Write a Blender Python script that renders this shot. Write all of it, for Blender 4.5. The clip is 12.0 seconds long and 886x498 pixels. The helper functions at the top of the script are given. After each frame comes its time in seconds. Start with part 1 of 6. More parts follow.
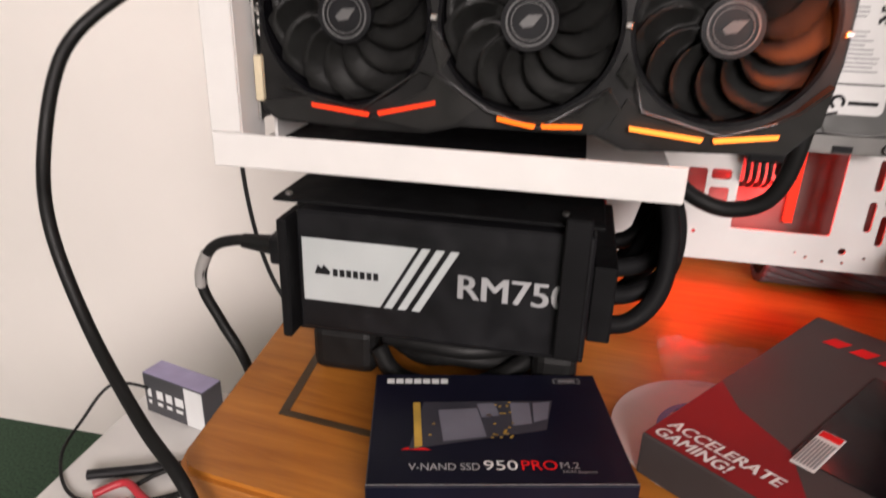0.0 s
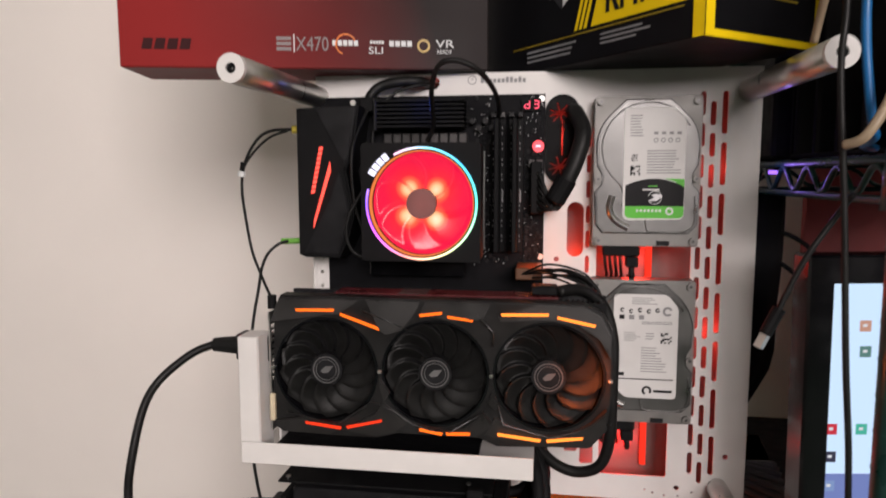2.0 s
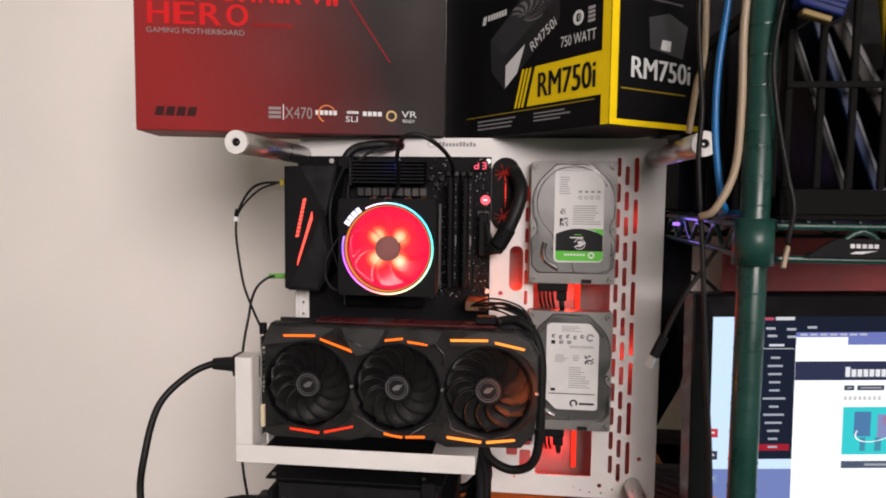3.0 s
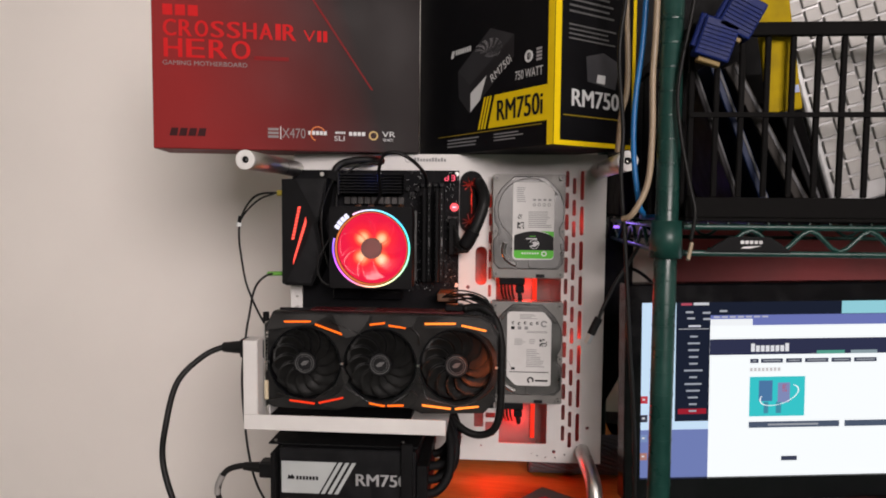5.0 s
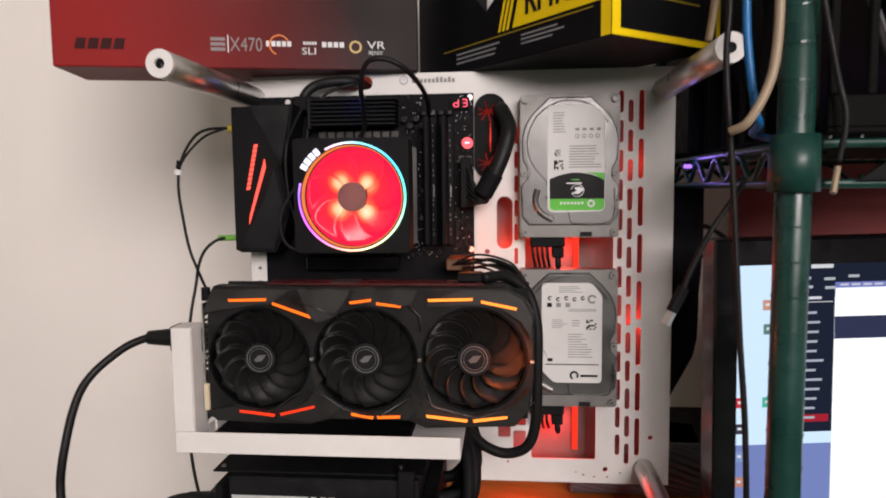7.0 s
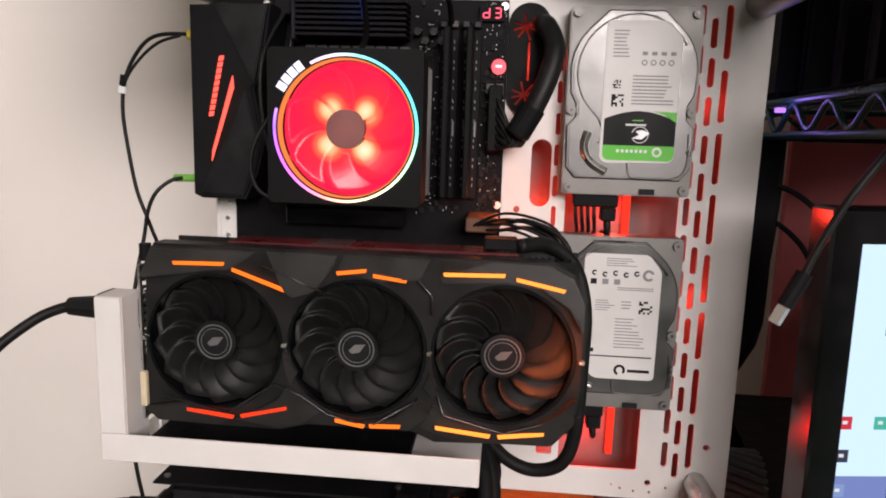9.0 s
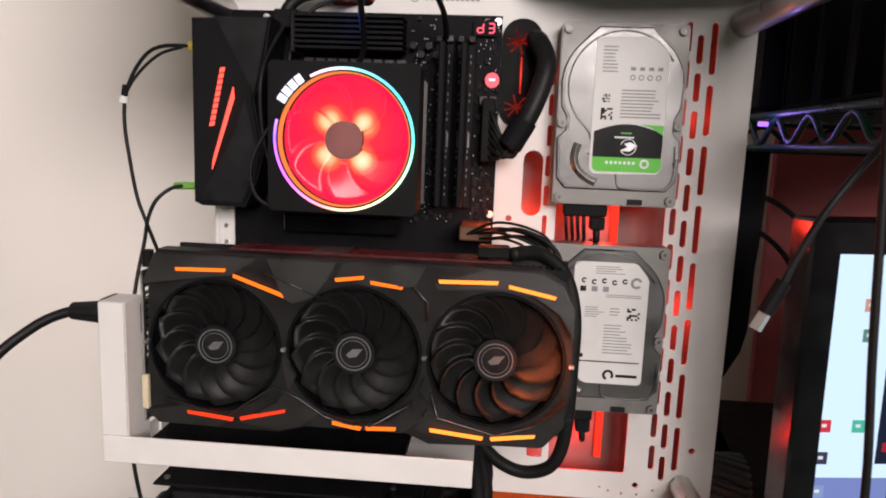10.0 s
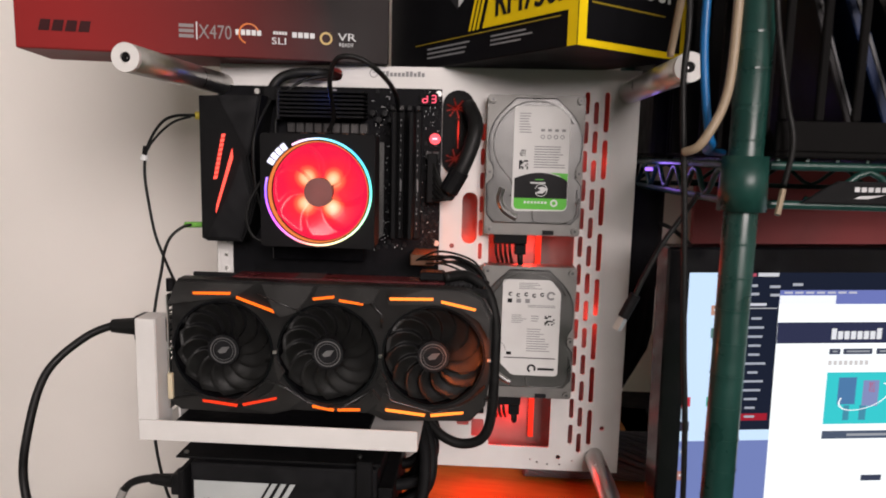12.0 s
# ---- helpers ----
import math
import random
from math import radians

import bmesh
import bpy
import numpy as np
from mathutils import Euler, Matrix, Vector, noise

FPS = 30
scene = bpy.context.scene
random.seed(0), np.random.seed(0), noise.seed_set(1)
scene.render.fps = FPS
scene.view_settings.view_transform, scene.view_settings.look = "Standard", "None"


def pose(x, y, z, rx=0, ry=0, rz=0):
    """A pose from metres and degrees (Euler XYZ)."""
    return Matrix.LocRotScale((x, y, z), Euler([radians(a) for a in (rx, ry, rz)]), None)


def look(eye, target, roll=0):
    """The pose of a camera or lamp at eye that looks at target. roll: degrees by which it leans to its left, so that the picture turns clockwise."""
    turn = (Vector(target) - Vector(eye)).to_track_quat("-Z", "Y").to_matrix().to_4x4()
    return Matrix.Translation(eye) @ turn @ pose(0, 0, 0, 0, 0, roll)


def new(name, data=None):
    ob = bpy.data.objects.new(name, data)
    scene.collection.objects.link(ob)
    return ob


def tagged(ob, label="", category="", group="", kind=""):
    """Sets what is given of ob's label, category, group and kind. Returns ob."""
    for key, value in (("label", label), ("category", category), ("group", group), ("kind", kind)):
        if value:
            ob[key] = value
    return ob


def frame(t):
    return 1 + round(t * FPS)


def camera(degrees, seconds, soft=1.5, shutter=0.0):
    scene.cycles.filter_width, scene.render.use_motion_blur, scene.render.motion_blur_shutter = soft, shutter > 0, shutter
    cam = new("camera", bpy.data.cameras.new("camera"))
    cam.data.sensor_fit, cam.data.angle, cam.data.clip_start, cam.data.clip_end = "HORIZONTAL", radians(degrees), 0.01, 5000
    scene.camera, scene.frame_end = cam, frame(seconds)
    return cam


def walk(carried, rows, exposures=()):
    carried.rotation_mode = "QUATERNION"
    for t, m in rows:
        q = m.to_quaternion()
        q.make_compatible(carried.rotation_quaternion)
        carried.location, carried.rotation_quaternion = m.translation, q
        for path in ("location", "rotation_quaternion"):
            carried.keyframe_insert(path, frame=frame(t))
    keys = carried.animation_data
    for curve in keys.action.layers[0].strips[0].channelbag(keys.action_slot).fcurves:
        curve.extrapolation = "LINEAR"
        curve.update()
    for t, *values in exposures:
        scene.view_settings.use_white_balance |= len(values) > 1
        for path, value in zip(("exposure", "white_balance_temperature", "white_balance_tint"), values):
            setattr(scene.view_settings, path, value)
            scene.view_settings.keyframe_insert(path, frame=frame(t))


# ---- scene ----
cam = camera(66.7, 12.0, 1.85, 0.4)
PATH = [
    (0, (0.09, -0.514, 0.979), (-0.258, 1.302, 0.217), 1.7),
    (0.5, (0.104, -0.556, 1.018), (-0.247, 1.317, 0.413), 1.0),
    (1, (0.121, -0.609, 1.061), (-0.21, 1.317, 0.639), -0.0),
    (1.5, (0.137, -0.656, 1.095), (-0.156, 1.298, 0.788), -0.3),
    (2, (0.152, -0.71, 1.124), (-0.144, 1.255, 0.905), -0.1),
    (2.5, (0.164, -0.771, 1.139), (-0.059, 1.21, 0.985), 0.5),
    (3, (0.181, -0.842, 1.156), (-0.029, 1.141, 1.001), 0.7),
    (3.5, (0.187, -0.88, 1.155), (-0.003, 1.108, 1.043), 0.3),
    (3.7, (0.188, -0.895, 1.158), (0.013, 1.094, 1.039), -0.0),
    (5.3, (0.2, -0.985, 1.152), (0.063, 1.006, 1.023), 0.7),
    (5.5, (0.197, -0.97, 1.145), (0.058, 1.024, 1.07), 1.0),
    (6, (0.19, -0.884, 1.128), (0.023, 1.109, 1.086), 0.5),
    (6.5, (0.188, -0.81, 1.118), (0.002, 1.178, 1.014), -0.4),
    (7, (0.183, -0.732, 1.105), (0.003, 1.252, 0.926), -0.6),
    (7.2, (0.177, -0.706, 1.103), (-0.006, 1.275, 0.902), -0.2),
    (9, (0.153, -0.579, 1.094), (-0.017, 1.387, 0.77), 1.8),
    (9.5, (0.148, -0.559, 1.086), (-0.017, 1.404, 0.743), 1.8),
    (10, (0.151, -0.594, 1.097), (0.009, 1.377, 0.794), 2.2),
    (10.5, (0.161, -0.628, 1.107), (0.008, 1.344, 0.811), 1.4),
    (11, (0.176, -0.669, 1.121), (0.056, 1.304, 0.817), 1.0),
    (11.5, (0.182, -0.706, 1.126), (0.065, 1.269, 0.83), 1.5),
    (12, (0.193, -0.742, 1.136), (0.093, 1.236, 0.859), 1.4),
]
EXPOSURES = [(0, 0.30), (0.5, 0.24), (1.0, 0.03), (1.5, 0.06), (2.0, -0.15), (2.5, -0.1), (3.5, -0.12), (5.5, -0.34), (6.5, -0.12), (7.2, -0.1), (9.5, 0.05), (10.5, 0.0), (12, -0.16)]
walk(cam, [(t, look(eye, target, roll)) for t, eye, target, roll in PATH], EXPOSURES)

# ---- world and lamps ----
world = bpy.data.worlds.new("world")
scene.world = world
world.use_nodes = True
world.node_tree.nodes["Background"].inputs[0].default_value = (0.5, 0.42, 0.36, 1)
world.node_tree.nodes["Background"].inputs[1].default_value = 0.03


def area_lamp(name, eye, target, size, power, color, size_y=0.0):
    data = bpy.data.lights.new(name, "AREA")
    data.energy, data.color, data.size = power, color, size
    if size_y:
        data.shape, data.size_y = "RECTANGLE", size_y
    ob = new(name, data)
    ob.matrix_world = look(eye, target)
    return ob


def point_lamp(name, place, power, color, radius=0.01):
    data = bpy.data.lights.new(name, "POINT")
    data.energy, data.color, data.shadow_soft_size = power, color, radius
    ob = new(name, data)
    ob.location = place
    return ob


area_lamp("room_lamp", (1.25, -3.6, 2.45), (-0.1, 0.1, 0.95), 1.8, 325, (1.0, 0.895, 0.875))
RED = (1.0, 0.045, 0.03)
# the glowing strips inside the case
point_lamp("case_led_high", (0.25, 0.030, 1.036), 0.20, (1.0, 0.035, 0.02))
point_lamp("case_led_slot", (0.33, 0.030, 1.13), 0.06, RED)
point_lamp("case_led_grommet", (0.169, 0.034, 1.165), 0.10, RED)
point_lamp("case_led_mid", (0.335, 0.030, 0.95), 0.12, RED)
point_lamp("case_led_low", (0.24, 0.030, 0.83), 0.26, (1.0, 0.015, 0.012))
point_lamp("case_led_oval", (0.184, 0.028, 1.030), 0.16, (1.0, 0.04, 0.015))
point_lamp("case_led_base", (0.20, 0.030, 0.772), 0.22, (1.0, 0.006, 0.005), 0.02)

# ---- materials ----


def node(tree, kind, **inputs):
    n = tree.nodes.new(kind)
    for key, value in inputs.items():
        n.inputs[key.replace("_", " ")].default_value = value
    return n


def surface(name, color, rough=0.5, metal=0.0, vary=0.12, scale=40.0, bump=0.1, fine=600.0, coat=0.0, spec=0.35):
    """A painted, moulded or metal surface with broad unevenness, fine grain and slight wear of the gloss."""
    m = bpy.data.materials.new(name)
    m.use_nodes = True
    t = m.node_tree
    b = t.nodes["Principled BSDF"]
    co = t.nodes.new("ShaderNodeTexCoord")
    big = node(t, "ShaderNodeTexNoise", Scale=scale, Detail=4.0)
    small = node(t, "ShaderNodeTexNoise", Scale=fine, Detail=3.0)
    for n in (big, small):
        t.links.new(co.outputs["Object"], n.inputs["Vector"])
    ramp = t.nodes.new("ShaderNodeMapRange")
    ramp.inputs[1].default_value, ramp.inputs[2].default_value = 0.3, 0.7
    ramp.inputs[3].default_value, ramp.inputs[4].default_value = 1 - vary, 1 + vary
    t.links.new(big.outputs["Fac"], ramp.inputs[0])
    mul = t.nodes.new("ShaderNodeVectorMath")
    mul.operation = "MULTIPLY"
    mul.inputs[0].default_value = color
    t.links.new(ramp.outputs[0], mul.inputs[1])
    t.links.new(mul.outputs[0], b.inputs["Base Color"])
    rr = t.nodes.new("ShaderNodeMapRange")
    rr.inputs[1].default_value, rr.inputs[2].default_value = 0.3, 0.7
    rr.inputs[3].default_value, rr.inputs[4].default_value = max(rough - 0.08, 0.02), min(rough + 0.1, 1)
    t.links.new(big.outputs["Fac"], rr.inputs[0])
    t.links.new(rr.outputs[0], b.inputs["Roughness"])
    b.inputs["Metallic"].default_value = metal
    b.inputs["Coat Weight"].default_value = coat
    b.inputs["Specular IOR Level"].default_value = spec
    if bump:
        bp = node(t, "ShaderNodeBump", Strength=bump, Distance=0.0006)
        t.links.new(small.outputs["Fac"], bp.inputs["Height"])
        t.links.new(bp.outputs[0], b.inputs["Normal"])
    return m


def glow(name, color, strength):
    m = bpy.data.materials.new(name)
    m.use_nodes = True
    t = m.node_tree
    t.nodes.remove(t.nodes["Principled BSDF"])
    e = node(t, "ShaderNodeEmission", Color=(*color, 1), Strength=strength)
    t.links.new(e.outputs[0], t.nodes["Material Output"].inputs[0])
    return m


def blend_card(name, a, b, x0, x1):
    """Printed card whose ink runs from one colour to another along the thing's own x."""
    m = surface(name, a, 0.5, vary=0.05, scale=8, bump=0.04, spec=0.08)
    t = m.node_tree
    co = t.nodes.new("ShaderNodeTexCoord")
    sep = t.nodes.new("ShaderNodeSeparateXYZ")
    t.links.new(co.outputs["Object"], sep.inputs[0])
    mr = t.nodes.new("ShaderNodeMapRange")
    mr.inputs[1].default_value, mr.inputs[2].default_value = x0, x1
    add = t.nodes.new("ShaderNodeMath")
    add.operation = "MULTIPLY_ADD"
    add.inputs[1].default_value = 0.3
    t.links.new(sep.outputs[2], add.inputs[0])
    t.links.new(sep.outputs[0], add.inputs[2])
    t.links.new(add.outputs[0], mr.inputs[0])
    mix = t.nodes.new("ShaderNodeMix")
    mix.data_type = "RGBA"
    mix.inputs[6].default_value, mix.inputs[7].default_value = (*a, 1), (*b, 1)
    t.links.new(mr.outputs[0], mix.inputs[0])
    t.links.new(mix.outputs[2], t.nodes["Principled BSDF"].inputs["Base Color"])
    return m


def wood(name, dark, light):
    m = surface(name, light, 0.42, scale=30, bump=0.05, coat=0.08, spec=0.25)
    t = m.node_tree
    co = t.nodes.new("ShaderNodeTexCoord")
    mp = t.nodes.new("ShaderNodeMapping")
    mp.inputs["Scale"].default_value = (3, 34, 34)
    t.links.new(co.outputs["Object"], mp.inputs[0])
    n1 = node(t, "ShaderNodeTexNoise", Scale=2.2, Detail=8.0, Roughness=0.65, Distortion=0.7)
    t.links.new(mp.outputs[0], n1.inputs["Vector"])
    n2 = node(t, "ShaderNodeTexNoise", Scale=9.0, Detail=3.0)
    t.links.new(co.outputs["Object"], n2.inputs["Vector"])
    av = t.nodes.new("ShaderNodeMath")
    av.operation = "MULTIPLY_ADD"
    av.inputs[1].default_value = 0.5
    t.links.new(n2.outputs["Fac"], av.inputs[0])
    t.links.new(n1.outputs["Fac"], av.inputs[2])
    mr = t.nodes.new("ShaderNodeMapRange")
    mr.inputs[1].default_value, mr.inputs[2].default_value = 0.5, 1.0
    t.links.new(av.outputs[0], mr.inputs[0])
    mix = t.nodes.new("ShaderNodeMix")
    mix.data_type = "RGBA"
    mix.inputs[6].default_value, mix.inputs[7].default_value = (*dark, 1), (*light, 1)
    t.links.new(mr.outputs[0], mix.inputs[0])
    t.links.new(mix.outputs[2], t.nodes["Principled BSDF"].inputs["Base Color"])
    return m


WALL = surface("wall_paint", (0.80, 0.76, 0.72), 0.8, vary=0.03, scale=3, bump=0.25, fine=160)
CARPET = surface("green_carpet", (0.03, 0.06, 0.035), 0.95, vary=0.5, scale=180, bump=1.0, fine=420)
CEIL = surface("ceiling_paint", (0.78, 0.76, 0.72), 0.9, vary=0.03, scale=4)
WHITE = surface("white_powder_coat", (0.59, 0.575, 0.56), 0.45, vary=0.04, scale=25, bump=0.12, fine=1500)
WOOD = wood("orange_varnished_wood", (0.22, 0.070, 0.010), (0.44, 0.165, 0.026))
INLAY = surface("dark_inlay", (0.05, 0.03, 0.015), 0.35, vary=0.2)
BLACK = surface("black_plastic", (0.007, 0.007, 0.008), 0.42, spec=0.2, vary=0.25, scale=60, bump=0.15, fine=1200)
MATTE = surface("matte_black", (0.005, 0.005, 0.0055), 0.62, spec=0.1, vary=0.25, scale=60, bump=0.2, fine=1200)
SHROUD = surface("dark_grey_shroud", (0.011, 0.0108, 0.0108), 0.36, spec=0.2, vary=0.2, scale=50, bump=0.12, fine=1600)
FACET = surface("grey_facet", (0.019, 0.0185, 0.018), 0.34, spec=0.2, vary=0.18, scale=50, bump=0.1, fine=1600)
GLOSS = surface("glossy_black", (0.004, 0.004, 0.005), 0.16, vary=0.2, bump=0.02)
PCB = surface("black_board", (0.004, 0.004, 0.005), 0.6, spec=0.08, vary=0.4, scale=120, bump=0.3, fine=900)
RUBBER = surface("black_rubber", (0.006, 0.006, 0.006), 0.5, spec=0.2, vary=0.2, scale=80, bump=0.1)
ALU = surface("drive_aluminium", (0.115, 0.114, 0.112), 0.34, 0.9, vary=0.1, scale=35, bump=0.12, fine=1800)
CASTING = surface("grey_casting", (0.17, 0.166, 0.158), 0.5, 0.6, vary=0.12, scale=50, bump=0.3, fine=900)
STEEL = surface("steel", (0.58, 0.57, 0.55), 0.34, 1.0, vary=0.08, scale=60, bump=0.05)
CHIP = surface("grey_choke", (0.042, 0.040, 0.040), 0.4, 0.2, vary=0.2)
PAPER = surface("white_label", (0.54, 0.535, 0.525), 0.5, vary=0.03, scale=60, bump=0.03)
INK = surface("grey_print", (0.20, 0.20, 0.205), 0.6, vary=0.1)
DARKINK = surface("black_print", (0.010, 0.010, 0.011), 0.55, spec=0.12, vary=0.1)
GREEN = surface("bright_green_print", (0.07, 0.40, 0.02), 0.45, vary=0.05)
NAVY = surface("blue_black_card", (0.005, 0.005, 0.012), 0.36, spec=0.15, vary=0.12, scale=20, bump=0.04)
CARD = surface("black_card", (0.005, 0.005, 0.006), 0.55, spec=0.08, vary=0.15, scale=14, bump=0.05)
YELLOW = surface("yellow_print", (0.74, 0.53, 0.006), 0.55, vary=0.05, scale=20, bump=0.04, spec=0.1)
REDPRINT = surface("red_print", (0.52, 0.012, 0.014), 0.6, vary=0.06, spec=0.08)
DIMRED = surface("dim_red_print", (0.20, 0.012, 0.014), 0.6, vary=0.06, spec=0.08)
WHITEPRINT = surface("white_print", (0.60, 0.61, 0.61), 0.55, vary=0.03, spec=0.12)
DULLPRINT = surface("dull_silver_print", (0.22, 0.20, 0.20), 0.55, vary=0.06, spec=0.12)
FAINTINK = surface("faint_grey_print", (0.10, 0.10, 0.10), 0.6, vary=0.1, spec=0.08)
MARKRED = surface("dark_maroon_print", (0.035, 0.010, 0.011), 0.6, vary=0.06, spec=0.08)
CRATEBLACK = surface("dull_black_plastic", (0.0045, 0.0042, 0.0042), 0.75, vary=0.3, scale=40, bump=0.25, fine=500, spec=0.06)
SILVER = surface("silver_print", (0.42, 0.42, 0.43), 0.35, 0.4, vary=0.05)
GOLD = surface("gold_contacts", (0.55, 0.36, 0.07), 0.5, 0.5, vary=0.25)
REDCARD = blend_card("red_to_black_card", (0.22, 0.016, 0.016), (0.018, 0.014, 0.014), 0.07, 0.32)
MEMCARD = surface("dark_grey_card", (0.046, 0.038, 0.037), 0.45, spec=0.12, vary=0.15, scale=16, bump=0.04)
MEMRED = surface("dark_red_card", (0.17, 0.010, 0.012), 0.45, spec=0.12, vary=0.15, scale=16, bump=0.04)
POSTGREEN = surface("green_epoxy", (0.007, 0.036, 0.029), 0.32, vary=0.2, scale=40, bump=0.1)
MAROON = surface("maroon_sheet", (0.25, 0.048, 0.050), 0.6, vary=0.15, scale=10)
BLUECABLE = surface("blue_cable", (0.005, 0.10, 0.28), 0.4)
BEIGECABLE = surface("beige_cable", (0.26, 0.20, 0.135), 0.45)
VGA = surface("blue_connector", (0.005, 0.013, 0.085), 0.5, spec=0.12)
KEYMETAL = surface("aluminium_keys", (0.30, 0.30, 0.30), 0.4, 0.3, vary=0.08)
JACKGREEN = surface("green_plug", (0.12, 0.32, 0.05), 0.45)
JACKYELLOW = surface("yellow_plug", (0.45, 0.36, 0.05), 0.45)
BAG = surface("clear_bag", (0.8, 0.75, 0.72), 0.15, vary=0.05, bump=0.5, fine=60)
BAG.node_tree.nodes["Principled BSDF"].inputs["Alpha"].default_value = 0.12
HUBGREY = surface("dull_hub_print", (0.10, 0.10, 0.10), 0.4)
DARKCHROME = surface("dark_chrome", (0.07, 0.07, 0.072), 0.32, 0.9)
SPECK = surface("board_part", (0.012, 0.012, 0.013), 0.6, vary=0.4, scale=300, spec=0.1)
BLADE = surface("fan_plastic", (0.018, 0.018, 0.0175), 0.42, vary=0.2, scale=60, spec=0.3)
COPPER = surface("copper", (0.55, 0.25, 0.12), 0.3, 0.9)
LEDRED = glow("red_led", (1.0, 0.05, 0.015), 1.3)
LEDHOT = glow("hot_red_led", (1.0, 0.085, 0.06), 2.4)
LEDORANGE = glow("orange_led", (1.0, 0.16, 0.014), 1.8)
LEDAMBER = glow("amber_led", (1.0, 0.25, 0.035), 2.4)
LEDWHITE = glow("white_led", (0.85, 0.82, 1.0), 1.6)
LEDPINK = glow("pink_led", (1.0, 0.10, 0.16), 2.0)
LEDVIOLET = glow("violet_led", (0.35, 0.15, 1.0), 2.0)

# ---- mesh tools ----


def finish(name, bm, material, parent=None, label="", smooth=False):
    me = bpy.data.meshes.new(name)
    bm.to_mesh(me)
    bm.free()
    for mm in (material if isinstance(material, (list, tuple)) else [material]):
        me.materials.append(mm)
    if smooth:
        for p in me.polygons:
            p.use_smooth = True
    ob = new(name, me)
    if parent:
        ob.parent = parent
    if label:
        tagged(ob, label)
    return ob


def part(name, bm, material, parent, label="", smooth=False):
    return finish(name, bm, material, parent, label, smooth)


def thing(name, m, label, category, group="", kind=""):
    ob = new(name)
    ob.matrix_world = m
    ob.empty_display_size = 0.02
    return tagged(ob, label, category, group, kind)


def box(bm, x0, x1, y0, y1, z0, z1, bevel=0.0, seg=1):
    b2 = bmesh.new()
    vs = [b2.verts.new(p) for p in ((x0, y0, z0), (x1, y0, z0), (x1, y1, z0), (x0, y1, z0), (x0, y0, z1), (x1, y0, z1), (x1, y1, z1), (x0, y1, z1))]
    for f in ((0, 3, 2, 1), (4, 5, 6, 7), (0, 1, 5, 4), (1, 2, 6, 5), (2, 3, 7, 6), (3, 0, 4, 7)):
        b2.faces.new([vs[i] for i in f])
    if bevel:
        bmesh.ops.bevel(b2, geom=b2.edges[:], offset=bevel, segments=seg, affect="EDGES", profile=0.5)
    merge(bm, b2)
    return bm


def merge(bm, other, m=None):
    me = bpy.data.meshes.new("scratch")
    if m is not None:
        bmesh.ops.transform(other, matrix=m, verts=other.verts[:])
    other.to_mesh(me)
    other.free()
    bm.from_mesh(me)
    bpy.data.meshes.remove(me)


def B(x0, x1, y0, y1, z0, z1, bevel=0.0, seg=1):
    return box(bmesh.new(), x0, x1, y0, y1, z0, z1, bevel, seg)


def prism(bm, pts, y0, y1, bevel=0.0, tilt=(0.0, 0.0)):
    """A plate with its outline given in x and z, from y0 (front) to y1."""
    b2 = bmesh.new()
    mx, mz = sum(p[0] for p in pts) / len(pts), sum(p[1] for p in pts) / len(pts)
    a = [b2.verts.new((x, y0 + tilt[0] * (x - mx) + tilt[1] * (z - mz), z)) for x, z in pts]
    c = [b2.verts.new((x, y1, z)) for x, z in pts]
    b2.faces.new(a)
    b2.faces.new(c[::-1])
    n = len(pts)
    for i in range(n):
        j = (i + 1) % n
        b2.faces.new((a[j], a[i], c[i], c[j]))
    bmesh.ops.recalc_face_normals(b2, faces=b2.faces[:])
    if bevel:
        bmesh.ops.bevel(b2, geom=[e for e in b2.edges if all((v.co.y - y1) * (y0 - y1) > 1e-8 for v in e.verts)], offset=bevel, segments=2, affect="EDGES")
    merge(bm, b2)
    return bm


def arc(cx, cz, r, a0, a1, n):
    return [(cx + r * math.cos(radians(a0 + (a1 - a0) * i / n)), cz + r * math.sin(radians(a0 + (a1 - a0) * i / n))) for i in range(n + 1)]


def rounded(x0, x1, z0, z1, r, n=5):
    return arc(x0 + r, z0 + r, r, 180, 270, n) + arc(x1 - r, z0 + r, r, 270, 360, n) + arc(x1 - r, z1 - r, r, 0, 90, n) + arc(x0 + r, z1 - r, r, 90, 180, n)


def ring(bm, cx, cz, r0, r1, y0, y1, n=64, a0=0.0, a1=360.0):
    """A flat ring or a piece of one, facing along y."""
    b2 = bmesh.new()
    full = a1 - a0 >= 359.9
    k = n if full else n + 1
    rows = []
    for i in range(k):
        a = radians(a0 + (a1 - a0) * i / n)
        c, s = math.cos(a), math.sin(a)
        rows.append([b2.verts.new((cx + r * c, y, cz + r * s)) for r, y in ((r0, y0), (r1, y0), (r1, y1), (r0, y1))])
    for i in range(n):
        p, q = rows[i], rows[(i + 1) % k]
        for j in range(4):
            b2.faces.new((p[j], q[j], q[(j + 1) % 4], p[(j + 1) % 4]))
    if not full:
        b2.faces.new(rows[0][::-1])
        b2.faces.new(rows[-1])
    bmesh.ops.recalc_face_normals(b2, faces=b2.faces[:])
    merge(bm, b2)
    return bm


def rod(bm, p, q, r, n=12, r2=None):
    p, q = Vector(p), Vector(q)
    b2 = bmesh.new()
    bmesh.ops.create_cone(b2, cap_ends=True, segments=n, radius1=r, radius2=r if r2 is None else r2, depth=(q - p).length)
    turn = (q - p).to_track_quat("Z", "Y").to_matrix().to_4x4()
    merge(bm, b2, Matrix.Translation((p + q) / 2) @ turn)
    return bm


